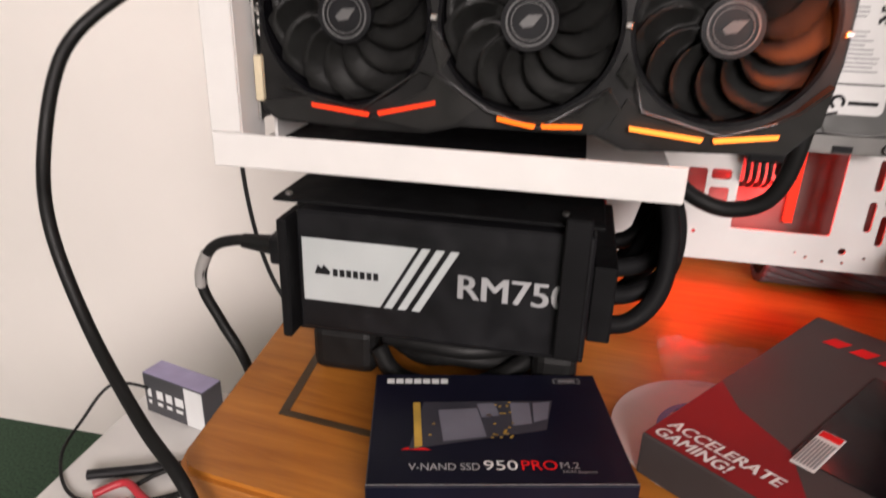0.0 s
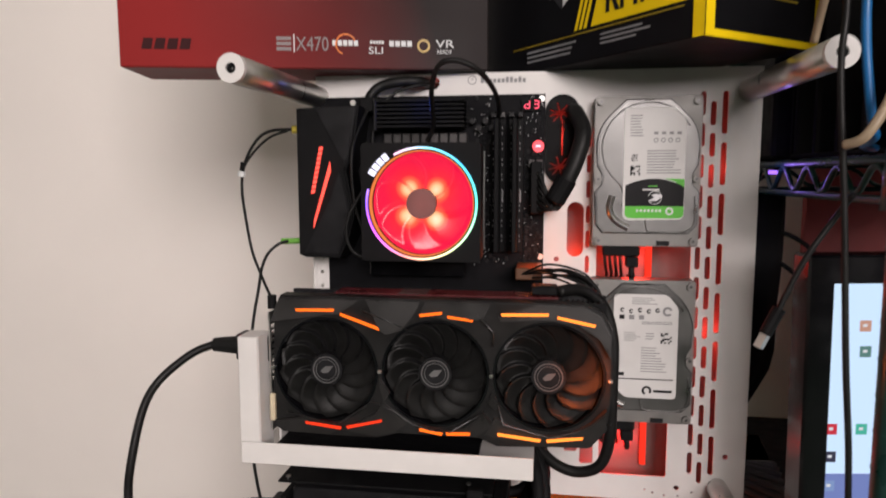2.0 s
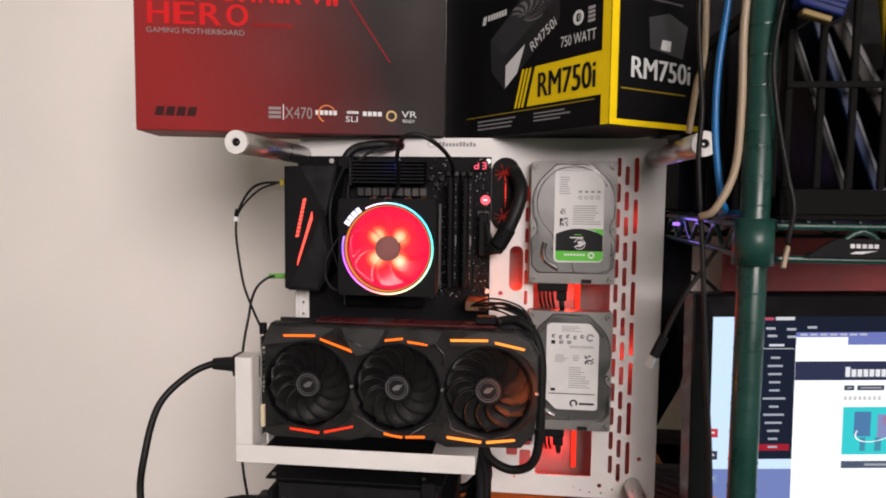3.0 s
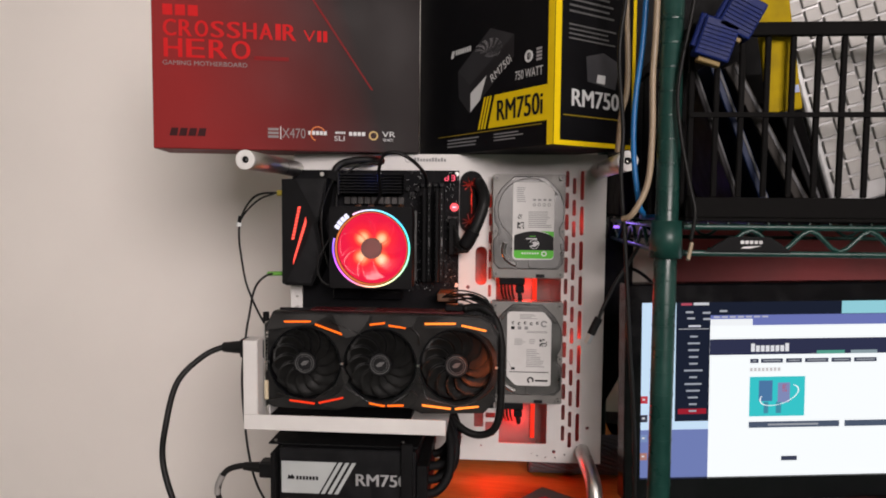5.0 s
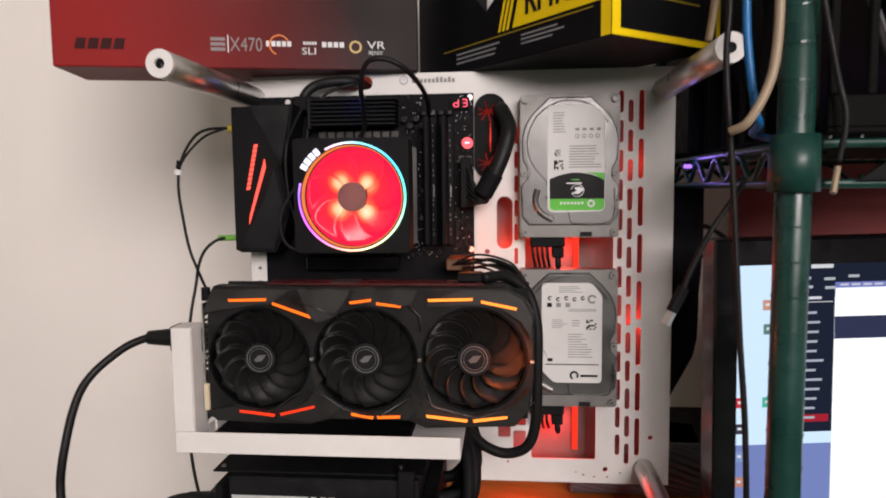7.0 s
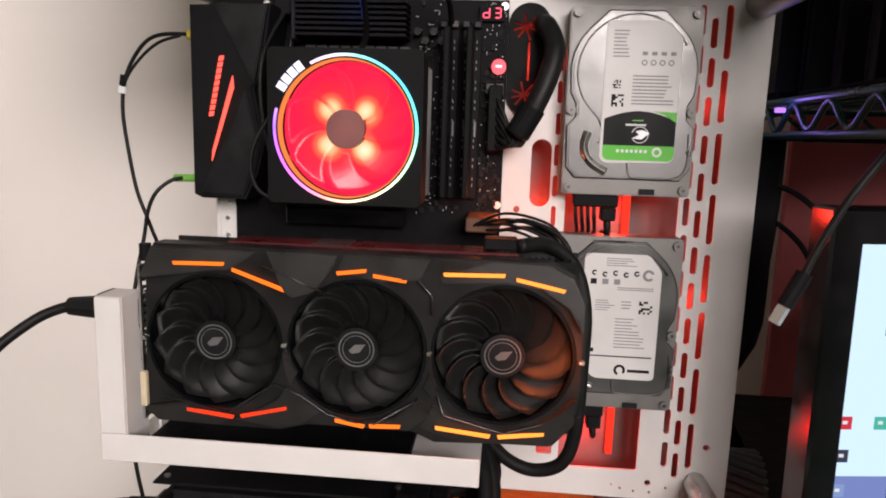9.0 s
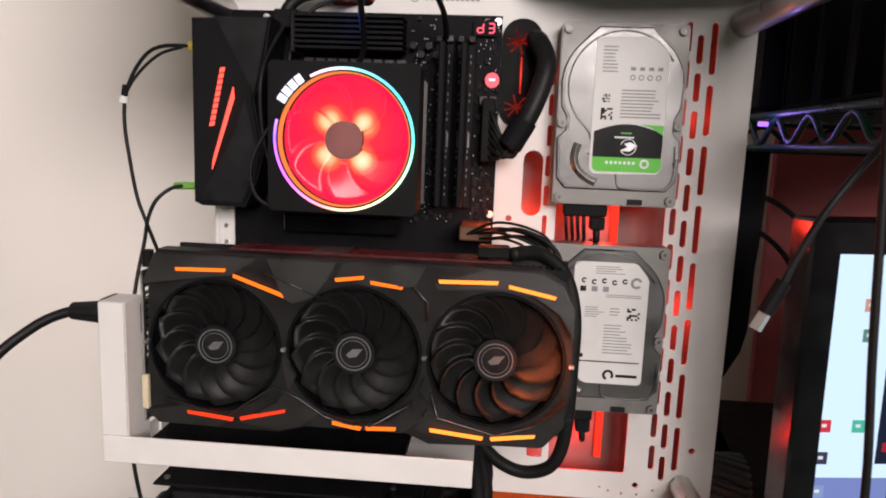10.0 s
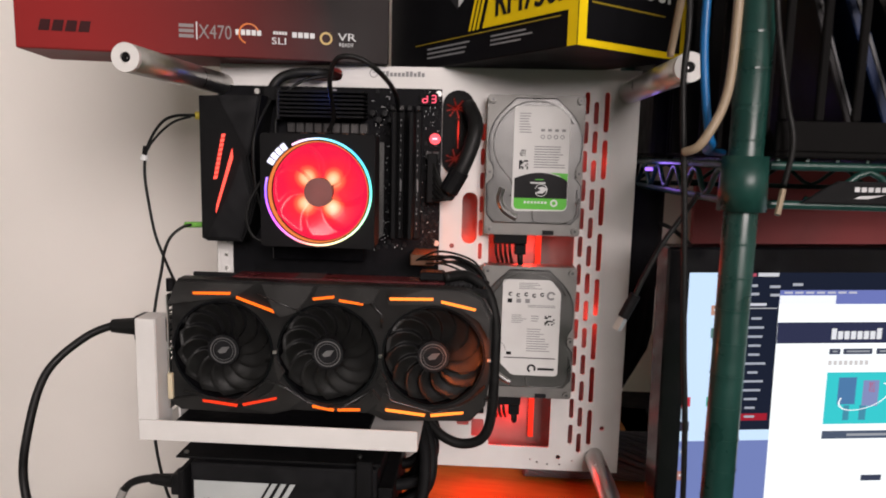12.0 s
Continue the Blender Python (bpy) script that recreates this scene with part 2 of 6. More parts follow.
def smooth_line(pts, per=8):
    pts = [Vector(p) for p in pts]
    out = []
    for i in range(len(pts) - 1):
        a, b, c, d = pts[max(i - 1, 0)], pts[i], pts[i + 1], pts[min(i + 2, len(pts) - 1)]
        for k in range(per):
            u = k / per
            out.append(0.5 * ((2 * b) + (c - a) * u + (2 * a - 5 * b + 4 * c - d) * u * u + (3 * b - a - 3 * c + d) * u ** 3))
    out.append(pts[-1])
    return out


def tube(bm, pts, r, n=10, per=8):
    """A round cable through the points given."""
    line = smooth_line(pts, per)
    b2 = bmesh.new()
    rows = []
    side = None
    for i, p in enumerate(line):
        d = (line[min(i + 1, len(line) - 1)] - line[max(i - 1, 0)]).normalized()
        if side is None:
            side = d.orthogonal().normalized()
        side = (side - d * side.dot(d)).normalized()
        up = d.cross(side)
        rows.append([b2.verts.new(p + r * (math.cos(2 * math.pi * k / n) * side + math.sin(2 * math.pi * k / n) * up)) for k in range(n)])
    for a, b in zip(rows, rows[1:]):
        for k in range(n):
            b2.faces.new((a[k], a[(k + 1) % n], b[(k + 1) % n], b[k]))
    b2.faces.new(rows[0][::-1])
    b2.faces.new(rows[-1])
    for f in b2.faces:
        f.smooth = True
    merge(bm, b2)
    return bm


def cut(plate, cutters):
    """Openings through a plate mesh: both given as bmeshes; returns a new bmesh."""
    a, c = finish("scratch_plate", plate, []), finish("scratch_cutter", cutters, [])
    mod = a.modifiers.new("cut", "BOOLEAN")
    mod.operation, mod.object, mod.solver, mod.use_self = "DIFFERENCE", c, "EXACT", True
    dg = bpy.context.evaluated_depsgraph_get()
    me = bpy.data.meshes.new_from_object(a.evaluated_get(dg))
    out = bmesh.new()
    out.from_mesh(me)
    for ob in (a, c):
        old = ob.data
        bpy.data.objects.remove(ob)
        bpy.data.meshes.remove(old)
    bpy.data.meshes.remove(me)
    return out


def letters(name, body, x0, x1, z0, z1, y, material, parent, m=None, shear=0.0, label="", bold=0.0):
    """Printed words that fill the field x0..x1, z0..z1 of a face at y (seen from -y); m turns the face."""
    cu = bpy.data.curves.new("scratch_text", "FONT")
    cu.body, cu.shear, cu.extrude = body, shear, 0.0
    cu.resolution_u = 3
    ob = new("scratch_text", cu)
    me = bpy.data.meshes.new_from_object(ob)
    bpy.data.objects.remove(ob)
    bpy.data.curves.remove(cu)
    bm = bmesh.new()
    bm.from_mesh(me)
    bpy.data.meshes.remove(me)
    lx, hx = min(v.co.x for v in bm.verts), max(v.co.x for v in bm.verts)
    ly, hy = min(v.co.y for v in bm.verts), max(v.co.y for v in bm.verts)
    for v in bm.verts:
        v.co = Vector((x0 + (v.co.x - lx) / (hx - lx) * (x1 - x0), y, z0 + (v.co.y - ly) / (hy - ly) * (z1 - z0)))
    if bold:
        for k in (1, 2):
            twin = bm.copy()
            for v in twin.verts:
                v.co.x += 0.035 * k * (z1 - z0)
                v.co.y -= 0.00006 * k
            if k == 1:
                first = twin
            else:
                merge(bm, first)
                merge(bm, twin)
    if m is not None:
        bmesh.ops.transform(bm, matrix=m, verts=bm.verts[:])
    return part(name, bm, material, parent, label)


def flat(bm, pts, y):
    """A printed patch on a face at y."""
    f = bm.faces.new([bm.verts.new((x, y, z)) for x, z in pts])
    f.normal_update()
    if f.normal.y > 0:
        f.normal_flip()
    return bm


def rect(x0, x1, z0, z1):
    return [(x0, z0), (x1, z0), (x1, z1), (x0, z1)]


def bars(bm, x0, x1, z0, z1, y, rows, rng, gap=0.45, ragged=0.3):
    """Lines of small print that cannot be read."""
    h = (z1 - z0) / rows
    for i in range(rows):
        e = x1 - (x1 - x0) * rng.random() * ragged
        flat(bm, rect(x0, e, z0 + i * h, z0 + i * h + h * (1 - gap)), y)
    return bm


# ---- the room ----
DESK = 0.73
WY = 0.55
tagged(finish("wall_north", B(-3.6, 4.2, WY, WY + 0.1, 0, 2.6), WALL), "cream painted wall behind the desk", "wall", kind="structure")
tagged(finish("wall_west", B(-3.7, -3.6, -6.2, WY + 0.1, 0, 2.6), WALL), "cream painted side wall", "wall", kind="structure")
tagged(finish("wall_east", B(4.2, 4.3, -6.2, WY + 0.1, 0, 2.6), WALL), "cream painted side wall", "wall", kind="structure")
tagged(finish("wall_south", B(-3.7, 4.3, -6.3, -6.2, 0, 2.6), WALL), "cream painted wall behind the viewer", "wall", kind="structure")
tagged(finish("floor", B(-3.7, 4.3, -6.3, WY + 0.1, -0.08, 0), CARPET), "dark green short-pile carpet floor", "floor", kind="structure")
tagged(finish("ceiling", B(-3.7, 4.3, -6.3, WY + 0.1, 2.6, 2.68), CEIL), "plain off-white ceiling", "ceiling", kind="structure")

# ---- the desk ----
desk = thing("desk", pose(-0.1035, -0.259, 0, 0, 0, -7.7), "orange varnished wooden desk with a dark inlaid border line", "desk")


def lying(bm):
    bmesh.ops.transform(bm, matrix=Matrix.Rotation(radians(-90), 4, "X"), verts=bm.verts[:])
    return bm


part("desktop", lying(prism(bmesh.new(), [(0.016, 0.0), (0.50, 0.0), (0.50, 0.67), (-0.133, 0.667), (-0.004, 0.018), (-0.0005, 0.008), (0.006, 0.002)], -DESK, -DESK + 0.028, 0.003)), WOOD, desk)
bm = bmesh.new()
prism(bm, [(0.028, 0.061), (0.477, 0.061), (0.477, 0.066), (0.032, 0.066)], -DESK - 0.0006, -DESK + 0.002)
prism(bm, [(0.028, 0.0615), (0.0325, 0.0665), (-0.076, 0.61), (-0.081, 0.61)], -DESK - 0.0007, -DESK + 0.002)
part("inlay", lying(bm), INLAY, desk, "dark inlaid line")
part("apron", B(0.03, 0.47, 0.03, 0.05, DESK - 0.12, DESK - 0.0285, 0.002), WOOD, desk)
part("side_panel", B(0.03, 0.05, 0.051, 0.64, 0.0, DESK - 0.0285, 0.002), WOOD, desk)
part("side_panel", B(0.45, 0.47, 0.051, 0.64, 0.0, DESK - 0.0285, 0.002), WOOD, desk)

# ---- the open case ----
PX0, PX1, PZ0, PZ1 = -0.093, 0.362, 0.778, 1.229
case = thing("open_computer_case", pose(0, 0, 0), "white open-frame computer case with slotted back panel", "computer case")
cut_bm = bmesh.new()


def stadium(bm, x0, x1, z0, z1):
    prism(bm, rounded(x0, x1, z0, z1, min(x1 - x0, z1 - z0) * 0.49, 4), -0.01, 0.02)


for x, z_top, n, ln, gap in ((0.3275, 1.206, 8, 0.042, 0.0085), (0.3165, 1.196, 13, 0.0235, 0.0075), (0.3065, 1.206, 13, 0.0235, 0.0075)):
    z = z_top
    for i in range(n):
        stadium(cut_bm, x - 0.0026, x + 0.0026, z - ln, z)
        z -= ln + gap
for i in range(9):
    stadium(cut_bm, 0.1945, 0.1985, 1.17 - i * 0.026 - 0.018, 1.17 - i * 0.026)
stadium(cut_bm, 0.1755, 0.1925, 1.039, 1.096)
stadium(cut_bm, 0.002, 0.042, 1.2125, 1.2265)
stadium(cut_bm, 0.155, 0.183, 1.118, 1.202)
prism(cut_bm, rounded(0.206, 0.300, 1.000, 1.060, 0.002), -0.01, 0.02)
prism(cut_bm, rounded(0.213, 0.283, 0.805, 0.890, 0.002), -0.01, 0.02)
for x0, x1, z0, z1 in ((0.176, 0.190, 0.828, 0.850), (0.193, 0.207, 0.842, 0.85), (0.193, 0.207, 0.815, 0.836), (0.05, 0.12, 0.80, 0.86)):
    prism(cut_bm, rounded(x0, x1, z0, z1, 0.002), -0.01, 0.02)
for x, z, r in ((0.294, 0.794, 0.0028), (0.342, 0.831, 0.0028), (0.27, 0.787, 0.0012), (0.282, 0.785, 0.0012), (0.296, 0.785, 0.0012), (0.31, 0.79, 0.0012), (0.262, 0.79, 0.001), (0.165, 1.036, 0.0028), (0.158, 0.812, 0.0015), (0.187, 0.80, 0.0015)):
    prism(cut_bm, arc(x, z, r, 0, 345, 11), -0.01, 0.02)
sheet = cut(B(PX0, PX1, 0.0, 0.002, PZ0, PZ1), cut_bm)
part("back_panel", sheet, WHITE, case, "white powder-coated slotted sheet-metal panel")
bm = bmesh.new()
box(bm, PX0, PX0 + 0.002, 0.0022, 0.05, PZ0, PZ1)
box(bm, PX1 - 0.002, PX1, 0.0022, 0.05, PZ0, PZ1)
box(bm, PX0 + 0.002, PX1 - 0.002, 0.0022, 0.05, PZ1 - 0.002, PZ1)
part("panel_rim", bm, WHITE, case)
part("rear_cover", B(PX0 + 0.003, PX1 - 0.003, 0.048, 0.050, PZ0, PZ1 - 0.003), surface("grey_cover", (0.11, 0.105, 0.10), 0.5), case)
for x in (-0.0895, 0.350):
    for z in (1.2065,):
        p = bmesh.new()
        rod(p, (x, -0.0005, z), (x, -0.2035, z), 0.0115, 28)
        for f in p.faces:
            f.smooth = len(f.verts) == 4
        post = part("standoff", p, STEEL, case, "polished metal standoff post")
        cap = bmesh.new()
        ring(cap, x, z, 0.0042, 0.0115, -0.2080, -0.2037, 28)
        part("ring_cap", cap, WHITE, post, "white end ring")
        core = bmesh.new()
        ring(core, x, z, 0.0012, 0.0041, -0.2060, -0.2037, 16)
        part("bolt", core, MATTE, post)
for x in (0.335, -0.05):
    p = bmesh.new()
    tube(p, [(x, -0.0005, 0.797), (x, -0.05, 0.797), (x + 0.004, -0.085, 0.785), (x + 0.006, -0.10, 0.755), (x + 0.006, -0.10, DESK)], 0.0105, 16)
    part("foot", p, STEEL, case, "bent metal foot")
# maker's mark above the board: a ring and a row of small blocks
bm = bmesh.new()
ring(bm, 0.076, 1.2215, 0.0038, 0.0046, -0.0006, -0.0002, 24)
box(bm, 0.0745, 0.0775, -0.0006, -0.0002, 1.2222, 1.2229)
for i, (w, h) in enumerate(((0.0045, 0.0055), (0.004, 0.0055), (0.004, 0.004), (0.003, 0.004), (0.006, 0.004), (0.004, 0.004), (0.0012, 0.0055), (0.003, 0.0055), (0.004, 0.004), (0.004, 0.0055), (0.004, 0.004))):
    x = 0.085 + i * 0.0043
    box(bm, x, x + 0.0031, -0.0006, -0.0002, 1.2185, 1.2185 + h)
part("logo", bm, INK, case, "grey printed mark")
part("led_strip", B(0.262, 0.268, 0.040, 0.0465, 0.80, 1.10), glow("led_strip_red", (1.0, 0.04, 0.02), 1.2), case, "glowing red light strip")

# support tray under and beside the graphics card
tray = thing("card_bracket", pose(0, 0, 0), "white powder-coated L-shaped graphics card bracket", "bracket")
bm = bmesh.new()
box(bm, -0.105, 0.146, -0.181, -0.179, 0.8755, 0.8945, 0.0006)
box(bm, -0.105, 0.146, -0.1788, -0.0005, 0.8755, 0.8775)
part("lower_arm", bm, WHITE, tray)
bm = bmesh.new()
box(bm, -0.105, -0.0875, -0.181, -0.179, 0.8948, 0.987, 0.0006)
box(bm, -0.0892, -0.0872, -0.1788, -0.152, 0.8778, 0.987)
box(bm, -0.105, -0.0895, -0.1788, -0.155, 0.985, 0.987)
part("upright_arm", bm, WHITE, tray)
bm = bmesh.new()
box(bm, -0.0872, -0.0852, -0.139, -0.0005, 0.8778, 0.90)
# Black riser board; its dark face also stands for the card's shadow.
part("riser_board", B(-0.084, 0.098, -0.1765, -0.060, 0.8780, 0.8830), PCB, tray, "black riser board lying on the tray, doubling as the card's shadow")
part("gusset", bm, WHITE, tray)
bm = bmesh.new()
box(bm, -0.096, -0.092, -0.012, -0.0005, 0.86, 1.042, 0.0004)
box(bm, -0.092, -0.078, -0.013, -0.0115, 0.985, 1.042, 0.0004)
part("slot_cover", bm, WHITE, tray)
bm = bmesh.new()
for z in (1.02, 1.034, 1.005):
    rod(bm, (-0.085, -0.0132, z), (-0.085, -0.0150, z), 0.0018, 10)
part("screw", bm, STEEL, tray)

# ---- the main board ----
rng = random.Random(4)
board = thing("motherboard", pose(0, 0, 0), "black computer motherboard with red status lights", "motherboard")
part("circuit_board", B(-0.092, 0.1515, -0.0118, -0.0102, 0.899, 1.205), PCB, board)
cover = part("io_cover", prism(bmesh.new(), [(-0.0945, 1.044), (-0.0945, 1.190), (-0.030, 1.192), (-0.036, 1.150), (-0.044, 1.128), (-0.036, 1.085), (-0.042, 1.062), (-0.052, 1.041), (-0.088, 1.041)], -0.058, -0.0125, 0.002), MATTE, board, "black angular plastic port cover")
part("cover_facet", prism(bmesh.new(), [(-0.074, 1.1905), (-0.031, 1.1905), (-0.043, 1.130), (-0.055, 1.155)], -0.0610, -0.0582, 0.001), BLACK, cover)
part("cover_facet", prism(bmesh.new(), [(-0.088, 1.046), (-0.060, 1.100), (-0.050, 1.128), (-0.040, 1.085), (-0.052, 1.045)], -0.0605, -0.0582, 0.001), BLACK, cover)
bm = bmesh.new()
for i in range(10):
    u = i / 10
    x, z = -0.0692 - 0.0098 * u, 1.152 - 0.047 * u
    prism(bm, [(x - 0.002, z - 0.0042), (x + 0.0016, z - 0.0036), (x + 0.0024, z), (x - 0.0012, z - 0.0004)], -0.0592, -0.0582)
part("lit_mark", bm, LEDHOT, cover, "glowing red row of marks")
part("lit_line", prism(bmesh.new(), [(-0.0590, 1.137), (-0.0583, 1.128), (-0.0770, 1.071), (-0.0763, 1.079)], -0.0622, -0.0606), LEDHOT, cover, "glowing red line")
for z, h in ((1.163, 0.016), (1.14, 0.018), (1.115, 0.02), (1.09, 0.014), (1.053, 0.012)):
    part("port_block", B(-0.0975, -0.0946, -0.045, -0.016, z - h / 2, z + h / 2, 0.0006), STEEL, board)
# power stage: heat sink fins along the top and chokes
sink = part("heat_sink", B(-0.020, -0.0165, -0.040, -0.013, 1.168, 1.200, 0.001), BLACK, board, "finned black heat sink")
for i in range(7):
    part("fin", B(-0.0164, 0.072, -0.0395, -0.013, 1.1715 + i * 0.0042, 1.1735 + i * 0.0042), MATTE, sink)
for i in range(9):
    part("choke", B(-0.014 + i * 0.0098, -0.0055 + i * 0.0098, -0.020, -0.0122, 1.156, 1.1665, 0.0008), CHIP, board)
for i in range(4):
    p = bmesh.new()
    rod(p, (0.079 + i * 0.0065, -0.0122, 1.178 - (i % 2) * 0.007), (0.079 + i * 0.0065, -0.024, 1.178 - (i % 2) * 0.007), 0.003, 14)
    part("capacitor", p, BLACK, board)
# memory slots, two with modules
for i, x in enumerate((0.1005, 0.1095, 0.1185, 0.1275)):
    p = B(x - 0.0032, x + 0.0032, -0.020, -0.0122, 1.045, 1.187, 0.0006)
    slot = part("memory_slot", p, MATTE, board)
    lat = bmesh.new()
    box(lat, x - 0.003, x + 0.003, -0.026, -0.0203, 1.181, 1.1865, 0.0008)
    part("latch", lat, CHIP if i == 1 else BLACK, slot)
    key = bmesh.new()
    box(key, x - 0.0007, x + 0.0007, -0.0204, -0.0202, 1.096, 1.108)
    for k in range(24):
        if k % 3:
            box(key, x - 0.0010, x - 0.0003, -0.0204, -0.0202, 1.05 + k * 0.0052, 1.0525 + k * 0.0052)
    tagged(part("contact_strip", key, INK, slot), kind="stuff")
for x in (0.105, 0.1227):
    bm = B(x - 0.0025, x + 0.0025, -0.050, -0.0205, 1.0475, 1.1785, 0.001)
    part("memory_module", bm, MATTE, board)
# right edge: number display, lit button, small parts
disp = part("code_display", B(0.128, 0.1475, -0.0165, -0.0122, 1.188, 1.200), MATTE, board)
bm = bmesh.new()
for x, segs in ((0.1310, "bcdeg"), (0.1400, "abcdg")):
    s = {"a": (0, 1, 2), "d": (0, 1, 0), "g": (0, 1, 1), "b": (1, 0, 1.5), "c": (1, 0, 0.5), "e": (0, 0, 0.5), "f": (0, 0, 1.5)}
    for k in segs:
        cx, hor, lv = s[k]
        z = 1.1905 + lv * 0.0036
        if hor:
            box(bm, x + 0.0006, x + 0.0045, -0.0172, -0.0166, z - 0.0005, z + 0.0005)
        else:
            box(bm, x + cx * 0.0048 - 0.0005, x + cx * 0.0048 + 0.0006, -0.0172, -0.0166, z - 0.0016, z + 0.0016)
part("digit", bm, LEDPINK, disp, "glowing red digits")
p = bmesh.new()
ring(p, 0.1450, 1.1525, 0.0001, 0.0058, -0.019, -0.0122, 24)
btn = part("power_button", p, glow("red_button", (1.0, 0.10, 0.12), 2.2), board, "lit red round button")
bm = bmesh.new()
box(bm, 0.1425, 0.1475, -0.0194, -0.0191, 1.1517, 1.1535, 0.0)
part("button_mark", bm, LEDWHITE, btn)
for x, z in ((0.1385, 1.135), (0.1465, 1.135)):
    part("switch", B(x - 0.0032, x + 0.0032, -0.0185, -0.0122, z - 0.0042, z + 0.0042, 0.0006), CHIP, board)
chips = bmesh.new()
for i in range(320):
    x = rng.uniform(0.078, 0.150) if i % 3 else rng.uniform(0.132, 0.150)
    z = rng.uniform(1.030, 1.203) if i % 3 else rng.uniform(1.03, 1.15)
    if 0.0965 < x < 0.1315 and z > 1.04:
        continue
    w, h = rng.choice(((0.0005, 0.0011), (0.0011, 0.0005), (0.0016, 0.0020), (0.0007, 0.0007)))
    box(chips, x - w, x + w, -0.0118 - rng.uniform(0.001, 0.004), -0.0119, z - h, z + h)
tagged(part("component", chips, SPECK, board), "many small soldered parts", kind="stuff")
marks = bmesh.new()
for i in range(260):
    x, z = rng.uniform(0.076, 0.150), rng.uniform(1.030, 1.203)
    if 0.0965 < x < 0.1315 and z > 1.04:
        continue
    w, h = rng.choice(((0.0003, 0.0003), (0.0004, 0.0004), (0.0014, 0.00015), (0.00015, 0.0012), (0.0003, 0.0006)))
    box(marks, x - w, x + w, -0.0126, -0.01185, z - h, z + h)
tagged(part("print", marks, WHITEPRINT, board), "fine pale board print", kind="stuff")
for x, z in ((-0.048, 1.199), (0.148, 1.2), (0.036, 1.1995), (0.1485, 1.04)):
    part("screw", rod(bmesh.new(), (x, -0.0119, z), (x, -0.0143, z), 0.003, 14), STEEL, board)
m2 = part("drive_cover", B(-0.028, 0.072, -0.030, -0.0122, 1.0195, 1.034, 0.001), GLOSS, board, "black slot heat shield")
part("slot", B(-0.024, 0.062, -0.045, -0.0122, 1.036, 1.042, 0.001), BLACK, board)

# processor cooler with its lit fan
FX, FZ, FY = 0.0425, 1.0982, -0.117
cooler = thing("processor_cooler", pose(0, 0, 0), "square black processor cooler with a glowing red fan and rainbow ring", "cooler")
bm = bmesh.new()
for i in range(26):
    y = -0.030 - i * 0.0022
    box(bm, FX - 0.050, FX + 0.050, y - 0.0006, y, FZ - 0.049, FZ + 0.049)
tagged(part("cooling_block", bm, ALU, cooler, "stacked aluminium fins"), kind="stuff")
bm = bmesh.new()
for x in (-0.03, -0.012, 0.012, 0.03):
    tube(bm, [(FX + x, -0.02, FZ + 0.03), (FX + x, -0.03, FZ + 0.052), (FX + x, -0.06, FZ + 0.0535), (FX + x, -0.075, FZ + 0.045)], 0.003, 10)
part("heat_pipe", bm, COPPER, cooler, "copper heat pipes")
frame_bm = prism(bmesh.new(), rounded(FX - 0.0555, FX + 0.0535, FZ - 0.0525, FZ + 0.0545, 0.004), FY + 0.003, FY + 0.030)
hole = prism(bmesh.new(), arc(FX, FZ, 0.0476, 0, 355, 71), FY - 0.02, FY + 0.05)
part("fan_frame", cut(frame_bm, hole), MATTE, cooler, "square matte black fan frame")


def ring_light():
    """The fan's lit ring, whose colour runs round the rainbow."""
    m = bpy.data.materials.new("rainbow_ring")
    m.use_nodes = True
    t = m.node_tree
    t.nodes.remove(t.nodes["Principled BSDF"])
    co = t.nodes.new("ShaderNodeTexCoord")
    mp = t.nodes.new("ShaderNodeMapping")
    mp.inputs["Location"].default_value = (-FX, 0, -FZ)
    sep = t.nodes.new("ShaderNodeSeparateXYZ")
    at = t.nodes.new("ShaderNodeMath")
    at.operation = "ARCTAN2"
    mr = t.nodes.new("ShaderNodeMapRange")
    mr.inputs[1].default_value, mr.inputs[2].default_value = -math.pi, math.pi
    ramp = t.nodes.new("ShaderNodeValToRGB")
    stops = ((0.0, (0.30, 0.12, 1.0)), (0.10, (0.75, 0.12, 0.9)), (0.2, (1.0, 0.30, 0.30)), (0.30, (1.0, 0.85, 0.45)), (0.40, (0.6, 1.0, 0.6)), (0.5, (0.15, 0.9, 0.7)), (0.62, (0.10, 0.65, 1.0)), (0.72, (0.25, 0.75, 0.9)), (0.82, (0.9, 0.5, 0.7)), (1.0, (0.30, 0.12, 1.0)))
    while len(ramp.color_ramp.elements) < len(stops):
        ramp.color_ramp.elements.new(0.5)
    for el, (p, c) in zip(ramp.color_ramp.elements, stops):
        el.position, el.color = p, (*c, 1)
    e = node(t, "ShaderNodeEmission", Strength=2.6)
    t.links.new(co.outputs["Object"], mp.inputs[0])
    t.links.new(mp.outputs[0], sep.inputs[0])
    t.links.new(sep.outputs[2], at.inputs[0])
    t.links.new(sep.outputs[0], at.inputs[1])
    t.links.new(at.outputs[0], mr.inputs[0])
    t.links.new(mr.outputs[0], ramp.inputs[0])
    t.links.new(ramp.outputs[0], e.inputs[0])
    t.links.new(e.outputs[0], t.nodes["Material Output"].inputs[0])
    return m


